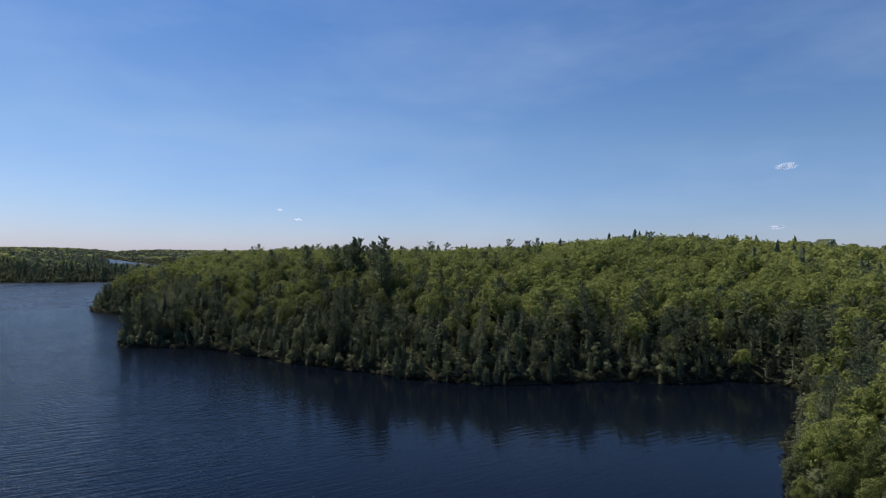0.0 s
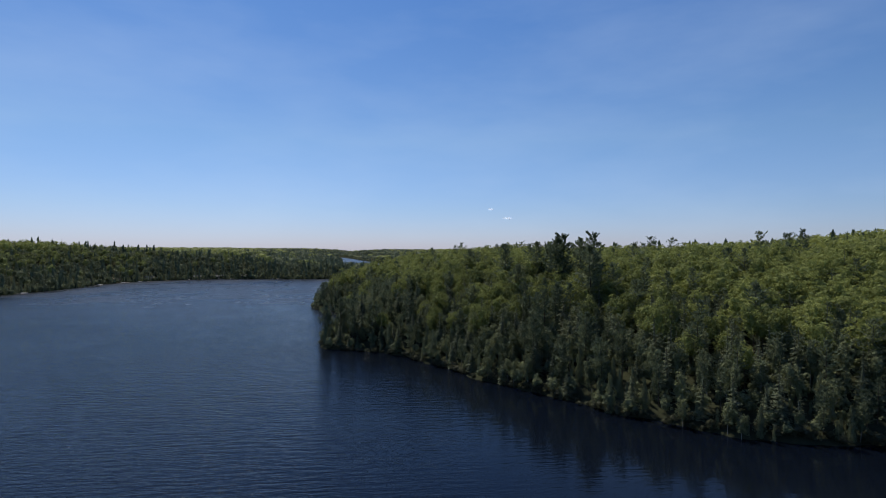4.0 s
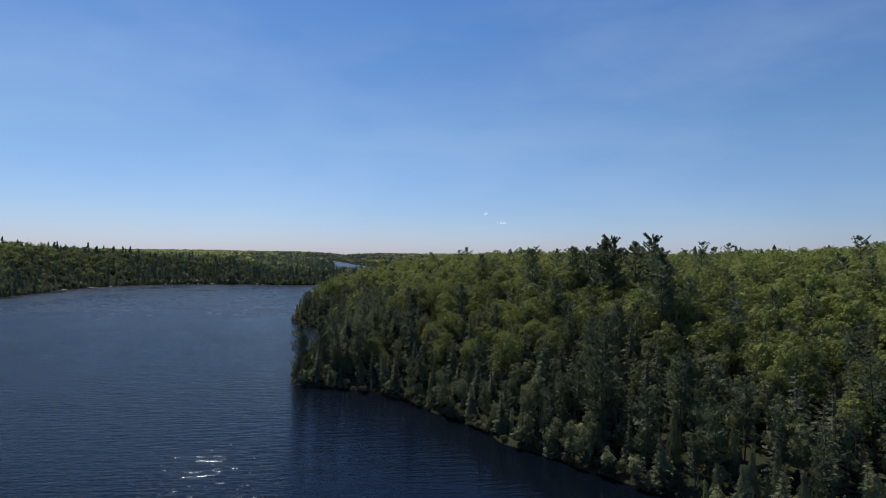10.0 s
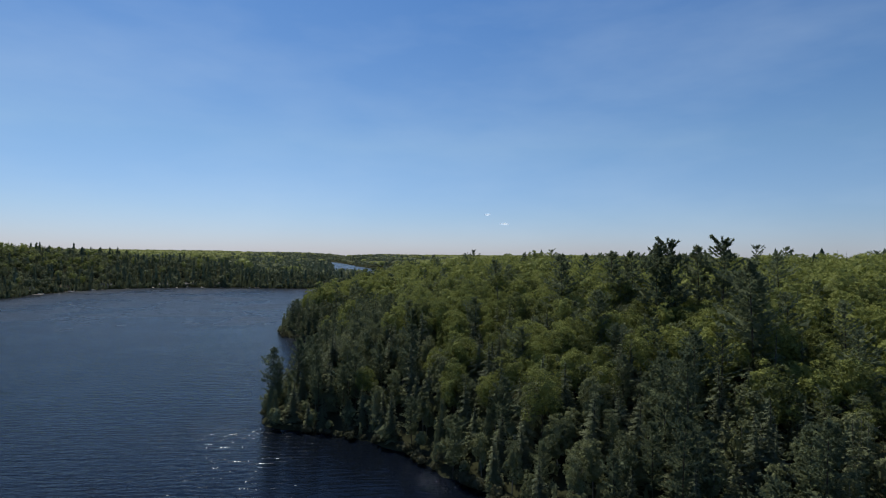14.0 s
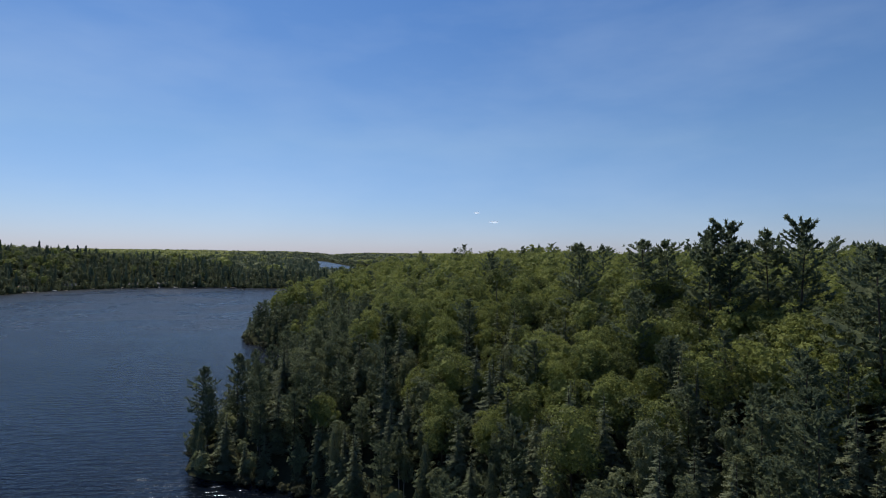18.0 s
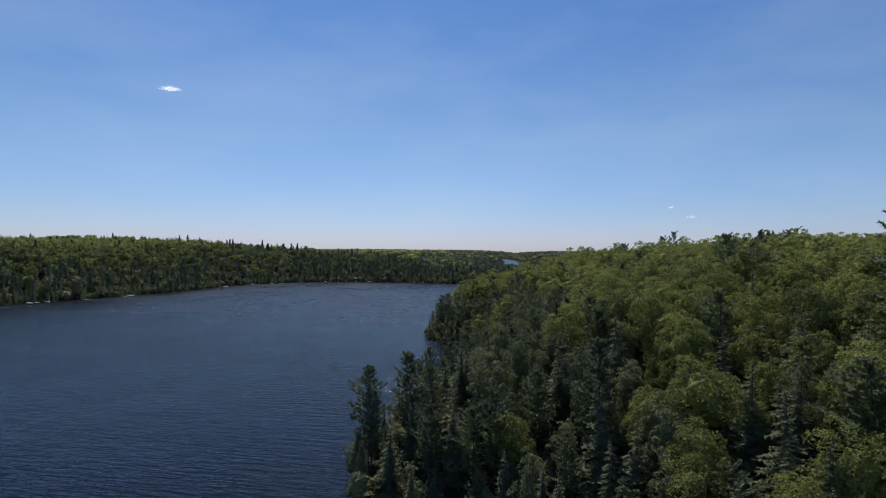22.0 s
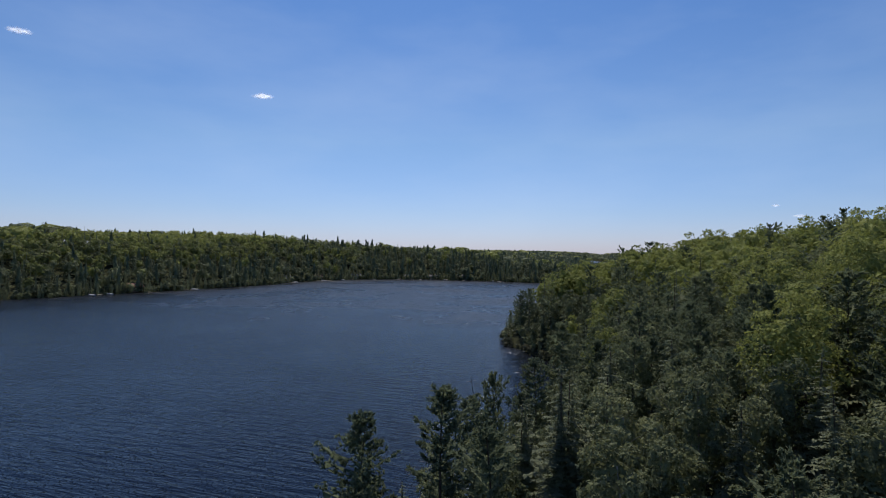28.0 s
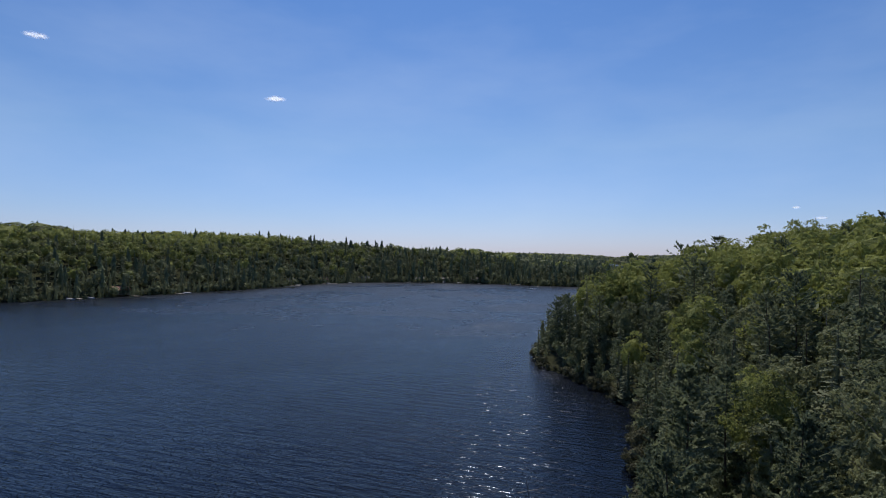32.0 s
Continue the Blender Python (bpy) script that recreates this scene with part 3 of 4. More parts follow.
LOW = {}
for kind in BASE_H:
    for var in range(5):
        r = np.random.RandomState(900 + sorted(BASE_H).index(kind) * 10 + var)
        LOW[kind, var] = crown(kind, r, BASE_H[kind], 0)


def far_trees(name, label, mat, rows_):
    """Many trees of one kind joined into one mesh."""
    if not rows_:
        return
    vs, fs, tints, n = [], [], [], 0
    hue = np.random.RandomState(len(rows_)).uniform(-0.5, 0.5, len(rows_))
    for ((v, f), x, y, z, s, a, q), own in zip(rows_, hue):
        c, w = math.cos(a) * s, math.sin(a) * s
        o = np.empty((len(v), 3), np.float32)
        o[:, 0], o[:, 1], o[:, 2] = v[:, 0] * c - v[:, 1] * w + x, v[:, 0] * w + v[:, 1] * c + y, v[:, 2] * s * q + z
        vs.append(o)
        fs.append(f + n)
        tints.append(np.full(len(v), own, np.float32))
        n += len(v)
    ob = mesh_object(name, np.concatenate(vs), np.concatenate(fs), mat)
    ob.data.attributes.new("tree_tint", "FLOAT", "POINT").data.foreach_set("value", np.concatenate(tints))
    return tagged(ob, label, "forest", kind="stuff")


# the tall pines that stand over the canopy, and the pair on the point: x, y, height of the top
TALL = [(127, 205, 45.5), (134, 200, 44.5), (140, 197, 46), (40.3, 212, 41.3), (46.3, 190, 43.8), (44.6, 193, 42.8), (56.7, 188, 44.2), (53, 191, 42.4), (45.2, 213, 41.4), (96, 234, 42), (75.6, 199, 40.8), (49.7, 164, 39.5), (52, 169, 38), (27.7, 211.8, 40.5), (14, 374, 43), (10, 378, 41), (15, 264, 38.5), (44, 355, 42),
        (-6, 363, 38), (-22.6, 434, 36.4), (-24.5, 470, 36), (-7.7, 478, 40), (-64, 388, 25.5), (-59, 382, 25), (256, 397, 46), (262, 392, 45), (285, 243, 53), (226, 305, 48), (320, 246, 50), (-39.5, 206.5, 18.7), (-45.2, 204.8, 16.5), (-43.5, 202, 13.5),
        (-40, 213.5, 16.3), (-28.7, 248, 21.3), (-24, 252, 20.5), (-41.5, 249, 18.5), (-41.8, 237, 15.5), (-35, 240, 18), (-38.5, 258, 17)]
# the woods along the shore and the point, tree by tree
x, y, z, d, r = scatter(-95, 330, -40, 480, 4.3, 11)
kind_of = kinds_for(x, y, d, r)
size_of = r.uniform(0.74, 1.15, len(x)) * np.where(kind_of == "pine", 0.80 - 0.22 * np.exp(-(((x + 20) / 30) ** 2 + ((y - 248) / 45) ** 2)), 1.0)
size_of *= 1 - 0.42 * np.exp(-((x - 114) / 30) ** 2 - ((y - 36) / 24) ** 2)  # young growth round the cove
taken = np.zeros(len(x), bool)
# the camera's flight line in plan; trees nearest it become single, finer meshes
flight_line = np.array([(0, 40), (-6, 110), (-14, 141), (-23, 170), (-38, 201)], float)
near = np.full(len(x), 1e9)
for (ax, ay), (bx, by) in zip(flight_line[:-1], flight_line[1:]):
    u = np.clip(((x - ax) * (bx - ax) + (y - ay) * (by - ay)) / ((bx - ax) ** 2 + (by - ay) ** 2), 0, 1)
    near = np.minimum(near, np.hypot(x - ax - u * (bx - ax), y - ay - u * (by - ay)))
ok = (d > 0.4) & (shore_distance(PENINSULA, x, y) > -2)
for tx, ty, tz in TALL:
    g = float(land_height(np.array([tx]), np.array([ty]))[0][0])
    g = max(g, 0.3)
    plant("pine", 2 if ty < 300 and tx < 60 else 1, tx, ty, g - 0.1, (tz - g) / 20.3, r)
    ok &= np.hypot(x - tx, y - ty) > 2.0
low = np.where(d < 14, 0.62 + 0.38 * np.clip(d / 14, 0, 1), 1.0)
low = np.where((d < 14) & (kind_of == "cedar"), np.maximum(low, 0.8), low)
count = {k: 0 for k in BASE_H}
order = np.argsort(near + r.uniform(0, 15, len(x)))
for i in order:
    k = kind_of[i]
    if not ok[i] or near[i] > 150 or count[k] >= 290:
        continue
    count[k] += 1
    taken[i] = True
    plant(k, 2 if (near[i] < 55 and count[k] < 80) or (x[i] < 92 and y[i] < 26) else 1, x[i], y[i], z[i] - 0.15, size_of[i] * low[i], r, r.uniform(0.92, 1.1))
# saplings and low growth that fill the gaps under the shore trees
ux, uy, uz, ud, q = scatter(-95, 180, -40, 420, 4.0, 12)
UNDER = {k: [] for k in ("birch", "cedar")}
for i in np.nonzero((ud > 0.6) & (ud < 40) & (shore_distance(PENINSULA, ux, uy) > -1))[0]:
    k = "birch" if q.uniform() < 0.7 else "cedar"
    UNDER[k].append((i, q.randint(4), q.uniform(0.32, 0.6), q.uniform(0, 6.283)))

# woods across the lake and on the skyline
def tiny(kind, r):
    h = BASE_H[kind]
    if kind in ("maple", "birch"):
        soup = Soup()
        heart = np.array([0, 0, h * 0.58])
        soup.add(heart + ICO_V * h * 0.19 * r.uniform(0.7, 1.2, (12, 1)) * (1.1, 1.1, 1.2), ICO_F)
        lumps = heart + unit(r.normal(size=(7, 3)) + (0, 0, 0.3)) * h * 0.17
        c = lumps[r.randint(7, size=64)]
        d = unit(r.normal(size=(64, 3)) + (0, 0, 0.45))
        tuft(soup, r, c + d * h * r.uniform(0.10, 0.17, (64, 1)), 0.6 * d + (0, 0, 0.6), 0.070 * h, 0.6)
        return soup.arrays()
    if kind == "cedar":
        return cedar(r, h, h * 0.34, 20, 1.2)
    if kind == "pine":
        return tiers(r, h, 0.16, 7, 9, 0.5)
    return spruce(r, h, h * 0.42, 10, 6, 1, 0.08, 0.35, 0.30)


TINY = {(k, v): tiny(k, np.random.RandomState(70 + v + 9 * i)) for i, k in enumerate(sorted(BASE_H)) for v in range(4)}


for k, v in UNDER.items():
    far_trees("undergrowth", "low %s saplings filling the shore woods" % k, LEAF[k], [(TINY[k, w], ux[i], uy[i], uz[i] - 0.6, sc, a, 1.0) for i, w, sc, a in v])
rest = {k: [] for k in BASE_H}
for i in np.nonzero(ok & ~taken)[0]:
    if d[i] > 130 and r.uniform() < 0.25 or (x[i] > 200 and y[i] > 340) or (x[i] > 110 and y[i] > 400):
        continue
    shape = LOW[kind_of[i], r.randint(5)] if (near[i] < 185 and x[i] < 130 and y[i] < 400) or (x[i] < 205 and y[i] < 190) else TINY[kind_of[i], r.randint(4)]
    rest[kind_of[i]].append((shape, x[i], y[i], z[i] - 0.15, size_of[i] * low[i] * 1.05, r.uniform(0, 6.283), r.uniform(0.92, 1.08)))
for k, v in rest.items():
    far_trees("forest", "unbroken woods of %s trees over the hill" % k, LEAF[k], v)


def speck(kind, r):
    """The top of a tree at a great distance."""
    h = BASE_H[kind]
    soup = Soup()
    if kind in ("spruce", "pine", "cedar"):
        wide = 0.20 if kind == "spruce" else 0.24
        for t_ in (0.25, 0.45, 0.63, 0.8):
            a = np.arange(5) * 1.2566 + r.uniform(0, 6)
            rr = h * wide * (1.15 - t_) * r.uniform(0.7, 1.3, 5)
            soup.add(np.concatenate([np.stack([np.cos(a) * rr, np.sin(a) * rr, h * (t_ - 0.05 + r.uniform(-0.05, 0.05, 5))], 1), [(r.normal() * 0.2, r.normal() * 0.2, h * (t_ + (0.2 if kind == "spruce" else 0.16)))]]), [(i, (i + 1) % 5, 5) for i in range(5)])
    else:
        soup.add(np.array([0, 0, h * 0.6]) + ICO_V * h * 0.36 * r.uniform(0.7, 1.15, (12, 1)), ICO_F)
        n = 8
        dd = unit(r.normal(size=(n, 3)) + (0, 0, 0.6))
        tuft(soup, r, np.array([0, 0, h * 0.6]) + dd * h * 0.34, dd, h * 0.09)
    return soup.arrays()


SPECK = {(k, v): speck(k, np.random.RandomState(170 + v + 9 * i)) for i, k in enumerate(sorted(BASE_H)) for v in range(4)}


def wood_far(x0, x1, y0, y1, step, seed, keep, scale=1.0, name="forest", dark=1.1):
    x, y, z, d, r = scatter(x0, x1, y0, y1, step, seed)
    k = kinds_for(x, y, np.minimum(d * dark * np.where(y > 690, 0.4, 1.0), 47 if dark < 1 else 1e9), r)
    k[(k == "birch") & (y < 540) & (x < -300) & (r.uniform(0, 1, len(x)) < 0.35)] = "spruce"  # a dark wall of conifers on the near side
    ok = (d > 2.5) & keep(x, y, d)
    rows_ = {q: [] for q in BASE_H}
    for i in np.nonzero(ok)[0]:
        s = r.uniform(0.8, 1.15) * scale * (0.8 if d[i] < 4 else 1.1 if d[i] < 30 else 1) * (0.74 if k[i] == "pine" else 1)
        rows_[k[i]].append(((TINY if scale < 1.3 else SPECK)[k[i], r.randint(4)], x[i], y[i], z[i] - 0.3, s, r.uniform(0, 6.283), r.uniform(0.9, 1.1) / (1 if scale < 1.3 else scale * 0.85)))
    for q, v in rows_.items():
        far_trees(name, "distant woods with %s trees across the lake" % q, LEAF[q], v)


wood_far(-560, -120, 200, 840, 6.5, 31, lambda x, y, d: (shore_distance(FAR_SHORE, x, y) > 0) & (d < 110), dark=0.5)
wood_far(-700, -150, 150, 840, 9.0, 36, lambda x, y, d: (shore_distance(FAR_SHORE, x, y) > 0) & (d >= 110) & (d < 260), 1.15, dark=0.3)
wood_far(-100, 500, 478, 1500, 12.0, 32, lambda x, y, d: shore_distance(PENINSULA, x, y) > 0, 1.6)
wood_far(-900, 0, 480, 1500, 11.0, 38, lambda x, y, d: (shore_distance(FAR_SHORE, x, y) > 0) & ((d >= 260) | (y >= 840)) & (x > -0.9 * y - 100), 1.5, dark=0.3)
wood_far(330, 520, -40, 380, 11.0, 34, lambda x, y, d: d > 0, 1.5)
wood_far(-2600, 1500, 1500, 4500, 34.0, 33, lambda x, y, d: (np.abs(np.arctan2(x, y)) < 0.75), 3.0, dark=0.18)
wood_far(-1300, -380, -200, 480, 16.0, 35, lambda x, y, d: (shore_distance(FAR_SHORE, x, y) > 140), 1.9)

# a thick fringe of low trees at the far water's edge
x, y, z, d, r = scatter(-420, -80, 200, 760, 3.6, 37)
fringe = {"cedar": [], "birch": []}
for i in np.nonzero((d > 0.2) & (d < 9) & (shore_distance(FAR_SHORE, x, y) > -2))[0]:
    k = "cedar" if r.uniform() < 0.55 else "birch"
    fringe[k].append((TINY[k, r.randint(4)], x[i], y[i], z[i] - (1.0 if k == "cedar" else 3.0), r.uniform(0.55, 0.95), r.uniform(0, 6.283), 1.0))
for k, v in fringe.items():
    far_trees("forest", "low %s trees crowding the far waterline" % k, LEAF[k], v)

# ---- along the waterline ----
def walk_shore(poly, i0, i1, step, r):
    """Points along a stretch of the shore, with the way inland."""
    for (ax, ay), (bx, by) in zip(poly[i0:i1], poly[i0 + 1:i1 + 1]):
        ln = math.hypot(bx - ax, by - ay)
        n = max(1, round(ln / step))
        for k in range(n):
            u = (k + r.uniform(0.1, 0.9)) / n
            yield ax + (bx - ax) * u, ay + (by - ay) * u, -(by - ay) / ln, (bx - ax) / ln


shrubs = []
for var in range(4):
    q = np.random.RandomState(400 + var)
    root = new("shrub")
    tagged(root, "low grey-green shrub leaning over the waterline", "shrub", "shrubs along the shore")
    part("stem", trunk(q, 1.5, 0.05, 5, 0.06, 5, 0.9), BARK, root)
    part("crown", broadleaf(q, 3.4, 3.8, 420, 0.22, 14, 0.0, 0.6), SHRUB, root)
    shrubs.append([root, False])
q = np.random.RandomState(410)
for sx, sy, nx, ny in walk_shore(PENINSULA, 3, 39, 2.1, q):
    p = shrubs[q.randint(4)]
    inn = q.uniform(0.0, 2.4)
    px, py = sx - nx * inn, sy - ny * inn
    if shore_distance(PENINSULA, np.array([px]), np.array([py]))[0] < shore_distance(PENINSULA, np.array([sx]), np.array([sy]))[0]:
        px, py = sx + nx * inn, sy + ny * inn
    g = max(0.0, float(land_height(np.array([px]), np.array([py]))[0][0]))
    m = Matrix.LocRotScale((px, py, g - 0.1), Euler((0, 0, q.uniform(0, 6.283))), None)
    ob = copy_thing(p[0], m) if p[1] else p[0]
    ob.matrix_basis = m
    p[1] = True
    sc = q.uniform(0.35, 0.85)
    ob.scale = (sc, sc, sc * q.uniform(0.8, 1.2))


def dead_tree(x, y, top, lean, label, limbs=9, girth=0.13):
    """A bare grey stem with broken branch stubs."""
    q = np.random.RandomState(int(abs(x * 7 + y)))
    g = max(0.0, float(land_height(np.array([x]), np.array([y]))[0][0]))
    h = top - g
    root = new("dead_tree")
    root.location = (x, y, g)
    root.rotation_euler = (lean[0], lean[1], 0)
    tagged(root, label, "dead tree")
    part("trunk", trunk(q, h, girth, 6, 0.02), DEAD_WOOD, root)
    for k in range(limbs):
        u = q.uniform(0.35, 0.97)
        b = trunk(q, (1.1 - u) * h * 0.22 + 0.4, girth * 0.28, 4, 0.08)
        ob = part("branch", b, DEAD_WOOD, root)
        ob.location = (0, 0, u * h)
        ob.rotation_euler = (radians(q.uniform(50, 95)), 0, q.uniform(0, 6.283))


dead_tree(-48.0, 236, 12.6, (0.0, -0.10), "leaning bare grey snag standing off the point", 5)
dead_tree(-52.5, 230, 5.2, (0.1, -0.05), "short broken snag standing in the shallows", 5, 0.09)
dead_tree(-50.8, 232, 4.2, (-0.06, -0.1), "short leaning snag standing in the shallows", 4, 0.08)
dead_tree(-86.0, 386, 14.8, (0.0, 0.02), "tall bare snag on the headland", 22, 0.12)
dead_tree(-84.0, 378, 12.0, (0.03, -0.03), "slim dead spruce on the headland", 18, 0.09)
dead_tree(-47.5, 220.5, 6.5, (0.12, -0.22), "dead stem leaning out over the water", 3, 0.08)
g = float(land_height(np.array([-39.4]), np.array([216.0]))[0][0])
thin = plant("pine", 2, -39.4, 216, g, (17.9 - g) / 20.3, np.random.RandomState(5))
thin.scale = (thin.scale[0] * 0.6, thin.scale[1] * 0.6, thin.scale[2])
tagged(thin, "thin half-bare old pine at the tip of the point")
g = float(land_height(np.array([138.0]), np.array([75.5]))[0][0])
tagged(plant("maple", 1, 138, 75.5, g - 0.3, 0.68, np.random.RandomState(6)), "low spreading maple with fresh yellow-green leaves by the cove")


def fallen_log(x, y, z, turn, length, label):
    q = np.random.RandomState(int(abs(x * 3 + y)))
    root = new("fallen_log")
    root.location = (x, y, z)
    root.rotation_euler = (radians(84), 0, turn)
    tagged(root, label, "log")
    part("trunk", trunk(q, length, 0.16, 7, 0.03), DEAD_WOOD, root)
    for k in range(7):
        ob = part("branch", trunk(q, q.uniform(0.6, 1.6), 0.04, 4, 0.1), DEAD_WOOD, root)
        ob.location = (0, 0, length * q.uniform(0.4, 0.95))
        ob.rotation_euler = (radians(q.uniform(40, 100)), 0, q.uniform(0, 6.283))


fallen_log(115.5, 78.0, 0.25, radians(200), 5.5, "pale bleached log lying in the shallows")
fallen_log(-30.0, 192.0, 0.35, radians(185), 4.0, "bleached log jutting from the point into the water")
fallen_log(133, 77.5, 0.3, radians(160), 4.0, "grey log at the edge of the cove")


def plain_mat(name, col, roughness=0.6, grain=3.0):
    c = np.array(col)
    return rough_mat(name, tuple(c * 0.75), tuple(np.minimum(c * 1.12, 0.95)), grain, roughness, 0.08, 0.3)


WALL_PAINTS = [plain_mat("brown_boards", (0.16, 0.10, 0.06)), plain_mat("cream_boards", (0.40, 0.36, 0.29)), plain_mat("grey_boards", (0.32, 0.33, 0.33))]
ROOFS = [plain_mat("brown_shingles", (0.17, 0.11, 0.085), 0.85, 5.0), plain_mat("grey_shingles", (0.13, 0.13, 0.13), 0.85, 5.0), plain_mat("red_brown_roof", (0.30, 0.14, 0.09), 0.7, 5.0), plain_mat("weathered_grey_roof", (0.10, 0.10, 0.10), 0.9, 2.0)]
DECK = plain_mat("weathered_decking", (0.36, 0.33, 0.28), 0.8, 4.0)
WHITE = plain_mat("white_cover", (0.32, 0.32, 0.31), 0.8)
HULL = plain_mat("white_hull", (0.32, 0.32, 0.31), 0.6)
RED = plain_mat("red_hull", (0.45, 0.05, 0.03), 0.4)
GLASS, _nt, _b = material("window_glass")
_b.inputs["Base Color"].default_value, _b.inputs["Roughness"].default_value = (0.02, 0.025, 0.03, 1), 0.05


def block(name, size, at, mat, parent, bevel=0.03):
    """A bevelled block, size and centre in metres."""
    bm = bmesh.new()
    bmesh.ops.create_cube(bm, size=1.0)
    bmesh.ops.scale(bm, vec=size, verts=bm.verts)
    if bevel:
        bmesh.ops.bevel(bm, geom=bm.edges[:], offset=min(bevel, min(size) * 0.3), segments=1, affect="EDGES")
    bmesh.ops.translate(bm, vec=at, verts=bm.verts)
    me = bpy.data.meshes.new(name)
    bm.to_mesh(me)
    bm.free()
    me.materials.append(mat)
    ob = new(name, me)
    ob.parent = parent
    return ob


def prism(name, outline, length, mat, parent, at=(0, 0, 0)):
    """An outline in x and z drawn out along y."""
    bm = bmesh.new()
    a = [bm.verts.new((px + at[0], -length / 2 + at[1], pz + at[2])) for px, pz in outline]
    f = bm.faces.new(a)
    g = bmesh.ops.extrude_face_region(bm, geom=[f])
    bmesh.ops.translate(bm, vec=(0, length, 0), verts=[v for v in g["geom"] if isinstance(v, bmesh.types.BMVert)])
    bmesh.ops.recalc_face_normals(bm, faces=bm.faces[:])
    me = bpy.data.meshes.new(name)
    bm.to_mesh(me)
    bm.free()
    me.materials.append(mat)
    ob = new(name, me)
    ob.parent = parent
    return ob


def inland(x, y, want):
    """Moves a place along the slope of the shore until it stands the wished distance inland."""
    for _ in range(25):
        d0, dx, dy = (float(shore_distance(FAR_SHORE, np.array([x + a]), np.array([y + b]))[0]) for a, b in ((0, 0), (1, 0), (0, 1)))
        gx_, gy_ = dx - d0, dy - d0
        n = math.hypot(gx_, gy_) or 1
        x, y = x + gx_ / n * (want - d0) * 0.7, y + gy_ / n * (want - d0) * 0.7
    return x, y, math.atan2(gy_, gx_)


def cottage(x, y, back, w, dpt, wall, roof, label):
    """A small lake cottage with its long side to the water."""
    x, y, a = inland(x, y, back + 3)
    g = float(land_height(np.array([x]), np.array([y]))[0][0])
    root = new("cottage")
    root.location, root.rotation_euler = (x, y, g + 0.4), (0, 0, a + math.pi)
    tagged(root, label, "cottage")
    h = 2.7
    prism("wall", [(-dpt / 2, -1.5), (dpt / 2, -1.5), (dpt / 2, h), (0, h + dpt * 0.28), (-dpt / 2, h)], w, wall, root)
    for sgn in (1, -1):
        t = 0.18
        ob = prism("roof", [(0, h + dpt * 0.28 + t), (sgn * (dpt / 2 + 0.6), h - 0.28), (sgn * (dpt / 2 + 0.6), h - 0.28 + t), (0, h + dpt * 0.28 + 2 * t)], w + 1.0, roof, root)
    for k in (-1, 0, 1):
        if k == 0:
            door = block("door", (0.08, 0.95, 2.05), (dpt / 2 + 0.03, 0, 1.05), WALL_PAINTS[1], root)
            block("handle", (0.06, 0.05, 0.14), (dpt / 2 + 0.1, 0.36, 1.0), GLASS, door)
        else:
            fr = block("window", (0.08, 1.5, 1.2), (dpt / 2 + 0.03, k * w * 0.29, 1.5), WHITE, root)
            block("pane", (0.04, 1.3, 1.0), (dpt / 2 + 0.075, k * w * 0.29, 1.5), GLASS, fr, 0)
    block("chimney", (0.6, 0.6, 1.7), (-dpt * 0.2, w * 0.3, h + dpt * 0.28 + 0.3), ROCK, root)
    block("porch", (2.4, w * 0.8, 0.16), (dpt / 2 + 1.25, 0, -0.05), DECK, root)


def dock(x, y, length, label):
    """A plank dock on posts."""
    x, y, a = inland(x, y, -length / 2 + 1)
    root = new("dock")
    root.location, root.rotation_euler = (x, y, 0), (0, 0, a)
    tagged(root, label, "dock")
    n = int(length / 0.45)
    for k in range(n):
        block("plank", (0.42, 2.0, 0.07), (-length / 2 + (k + 0.5) * length / n, 0, 0.56), DECK, root, 0)
    for px in (-length / 2 + 0.3, 0, length / 2 - 0.3):
        for py in (-0.9, 0.9):
            block("post", (0.16, 0.16, 2.6), (px, py, -0.25), BARK, root)


def boat(name, x, y, off, length, hull, top, label, turn=0.0):
    """A small boat: a pointed hull, with a cover or open seats."""
    x, y, a = inland(x, y, off)
    root = new(name)
    z = 0.0 if off < 0 else float(land_height(np.array([x]), np.array([y]))[0][0])
    root.location, root.rotation_euler = (x, y, z), (0, 0, a + turn)
    tagged(root, label, "boat")
    v, f = [], []
    n = 9
    for i in range(n):
        u = i / (n - 1)
        w = length * 0.19 * (1 - max(0, (u - 0.45) / 0.55) ** 2.2)
        for sx, sz in ((-1, 0.62), (-0.82, 0.12), (0, -0.08), (0.82, 0.12), (1, 0.62)):
            v.append(((u - 0.5) * length, sx * w, sz * (1 + 0.25 * u) + 0.05))
    for i in range(n - 1):
        for j in range(4):
            b = i * 5 + j
            f.append((b, b + 5, b + 6, b + 1))
    me = bpy.data.meshes.new("hull")
    me.from_pydata(v, [], f + [tuple(range(5))])
    me.materials.append(hull)
    ob = new("hull", me)
    ob.parent = root
    v2, f2 = [], []
    for i in range(n):
        u = i / (n - 1)
        w = length * 0.185 * (1 - max(0, (u - 0.45) / 0.55) ** 2.2)
        for sx, sz in ((-1, 0.60), (-0.5, 0.86), (0, 1.05), (0.5, 0.86), (1, 0.60)):
            v2.append(((u - 0.5) * length, sx * w, sz * (1 + 0.2 * u) + 0.07))
    me = bpy.data.meshes.new("cover")
    me.from_pydata(v2, [], f + [tuple(range(5))])
    me.materials.append(top)
    ob = new("cover", me)
    ob.parent = root


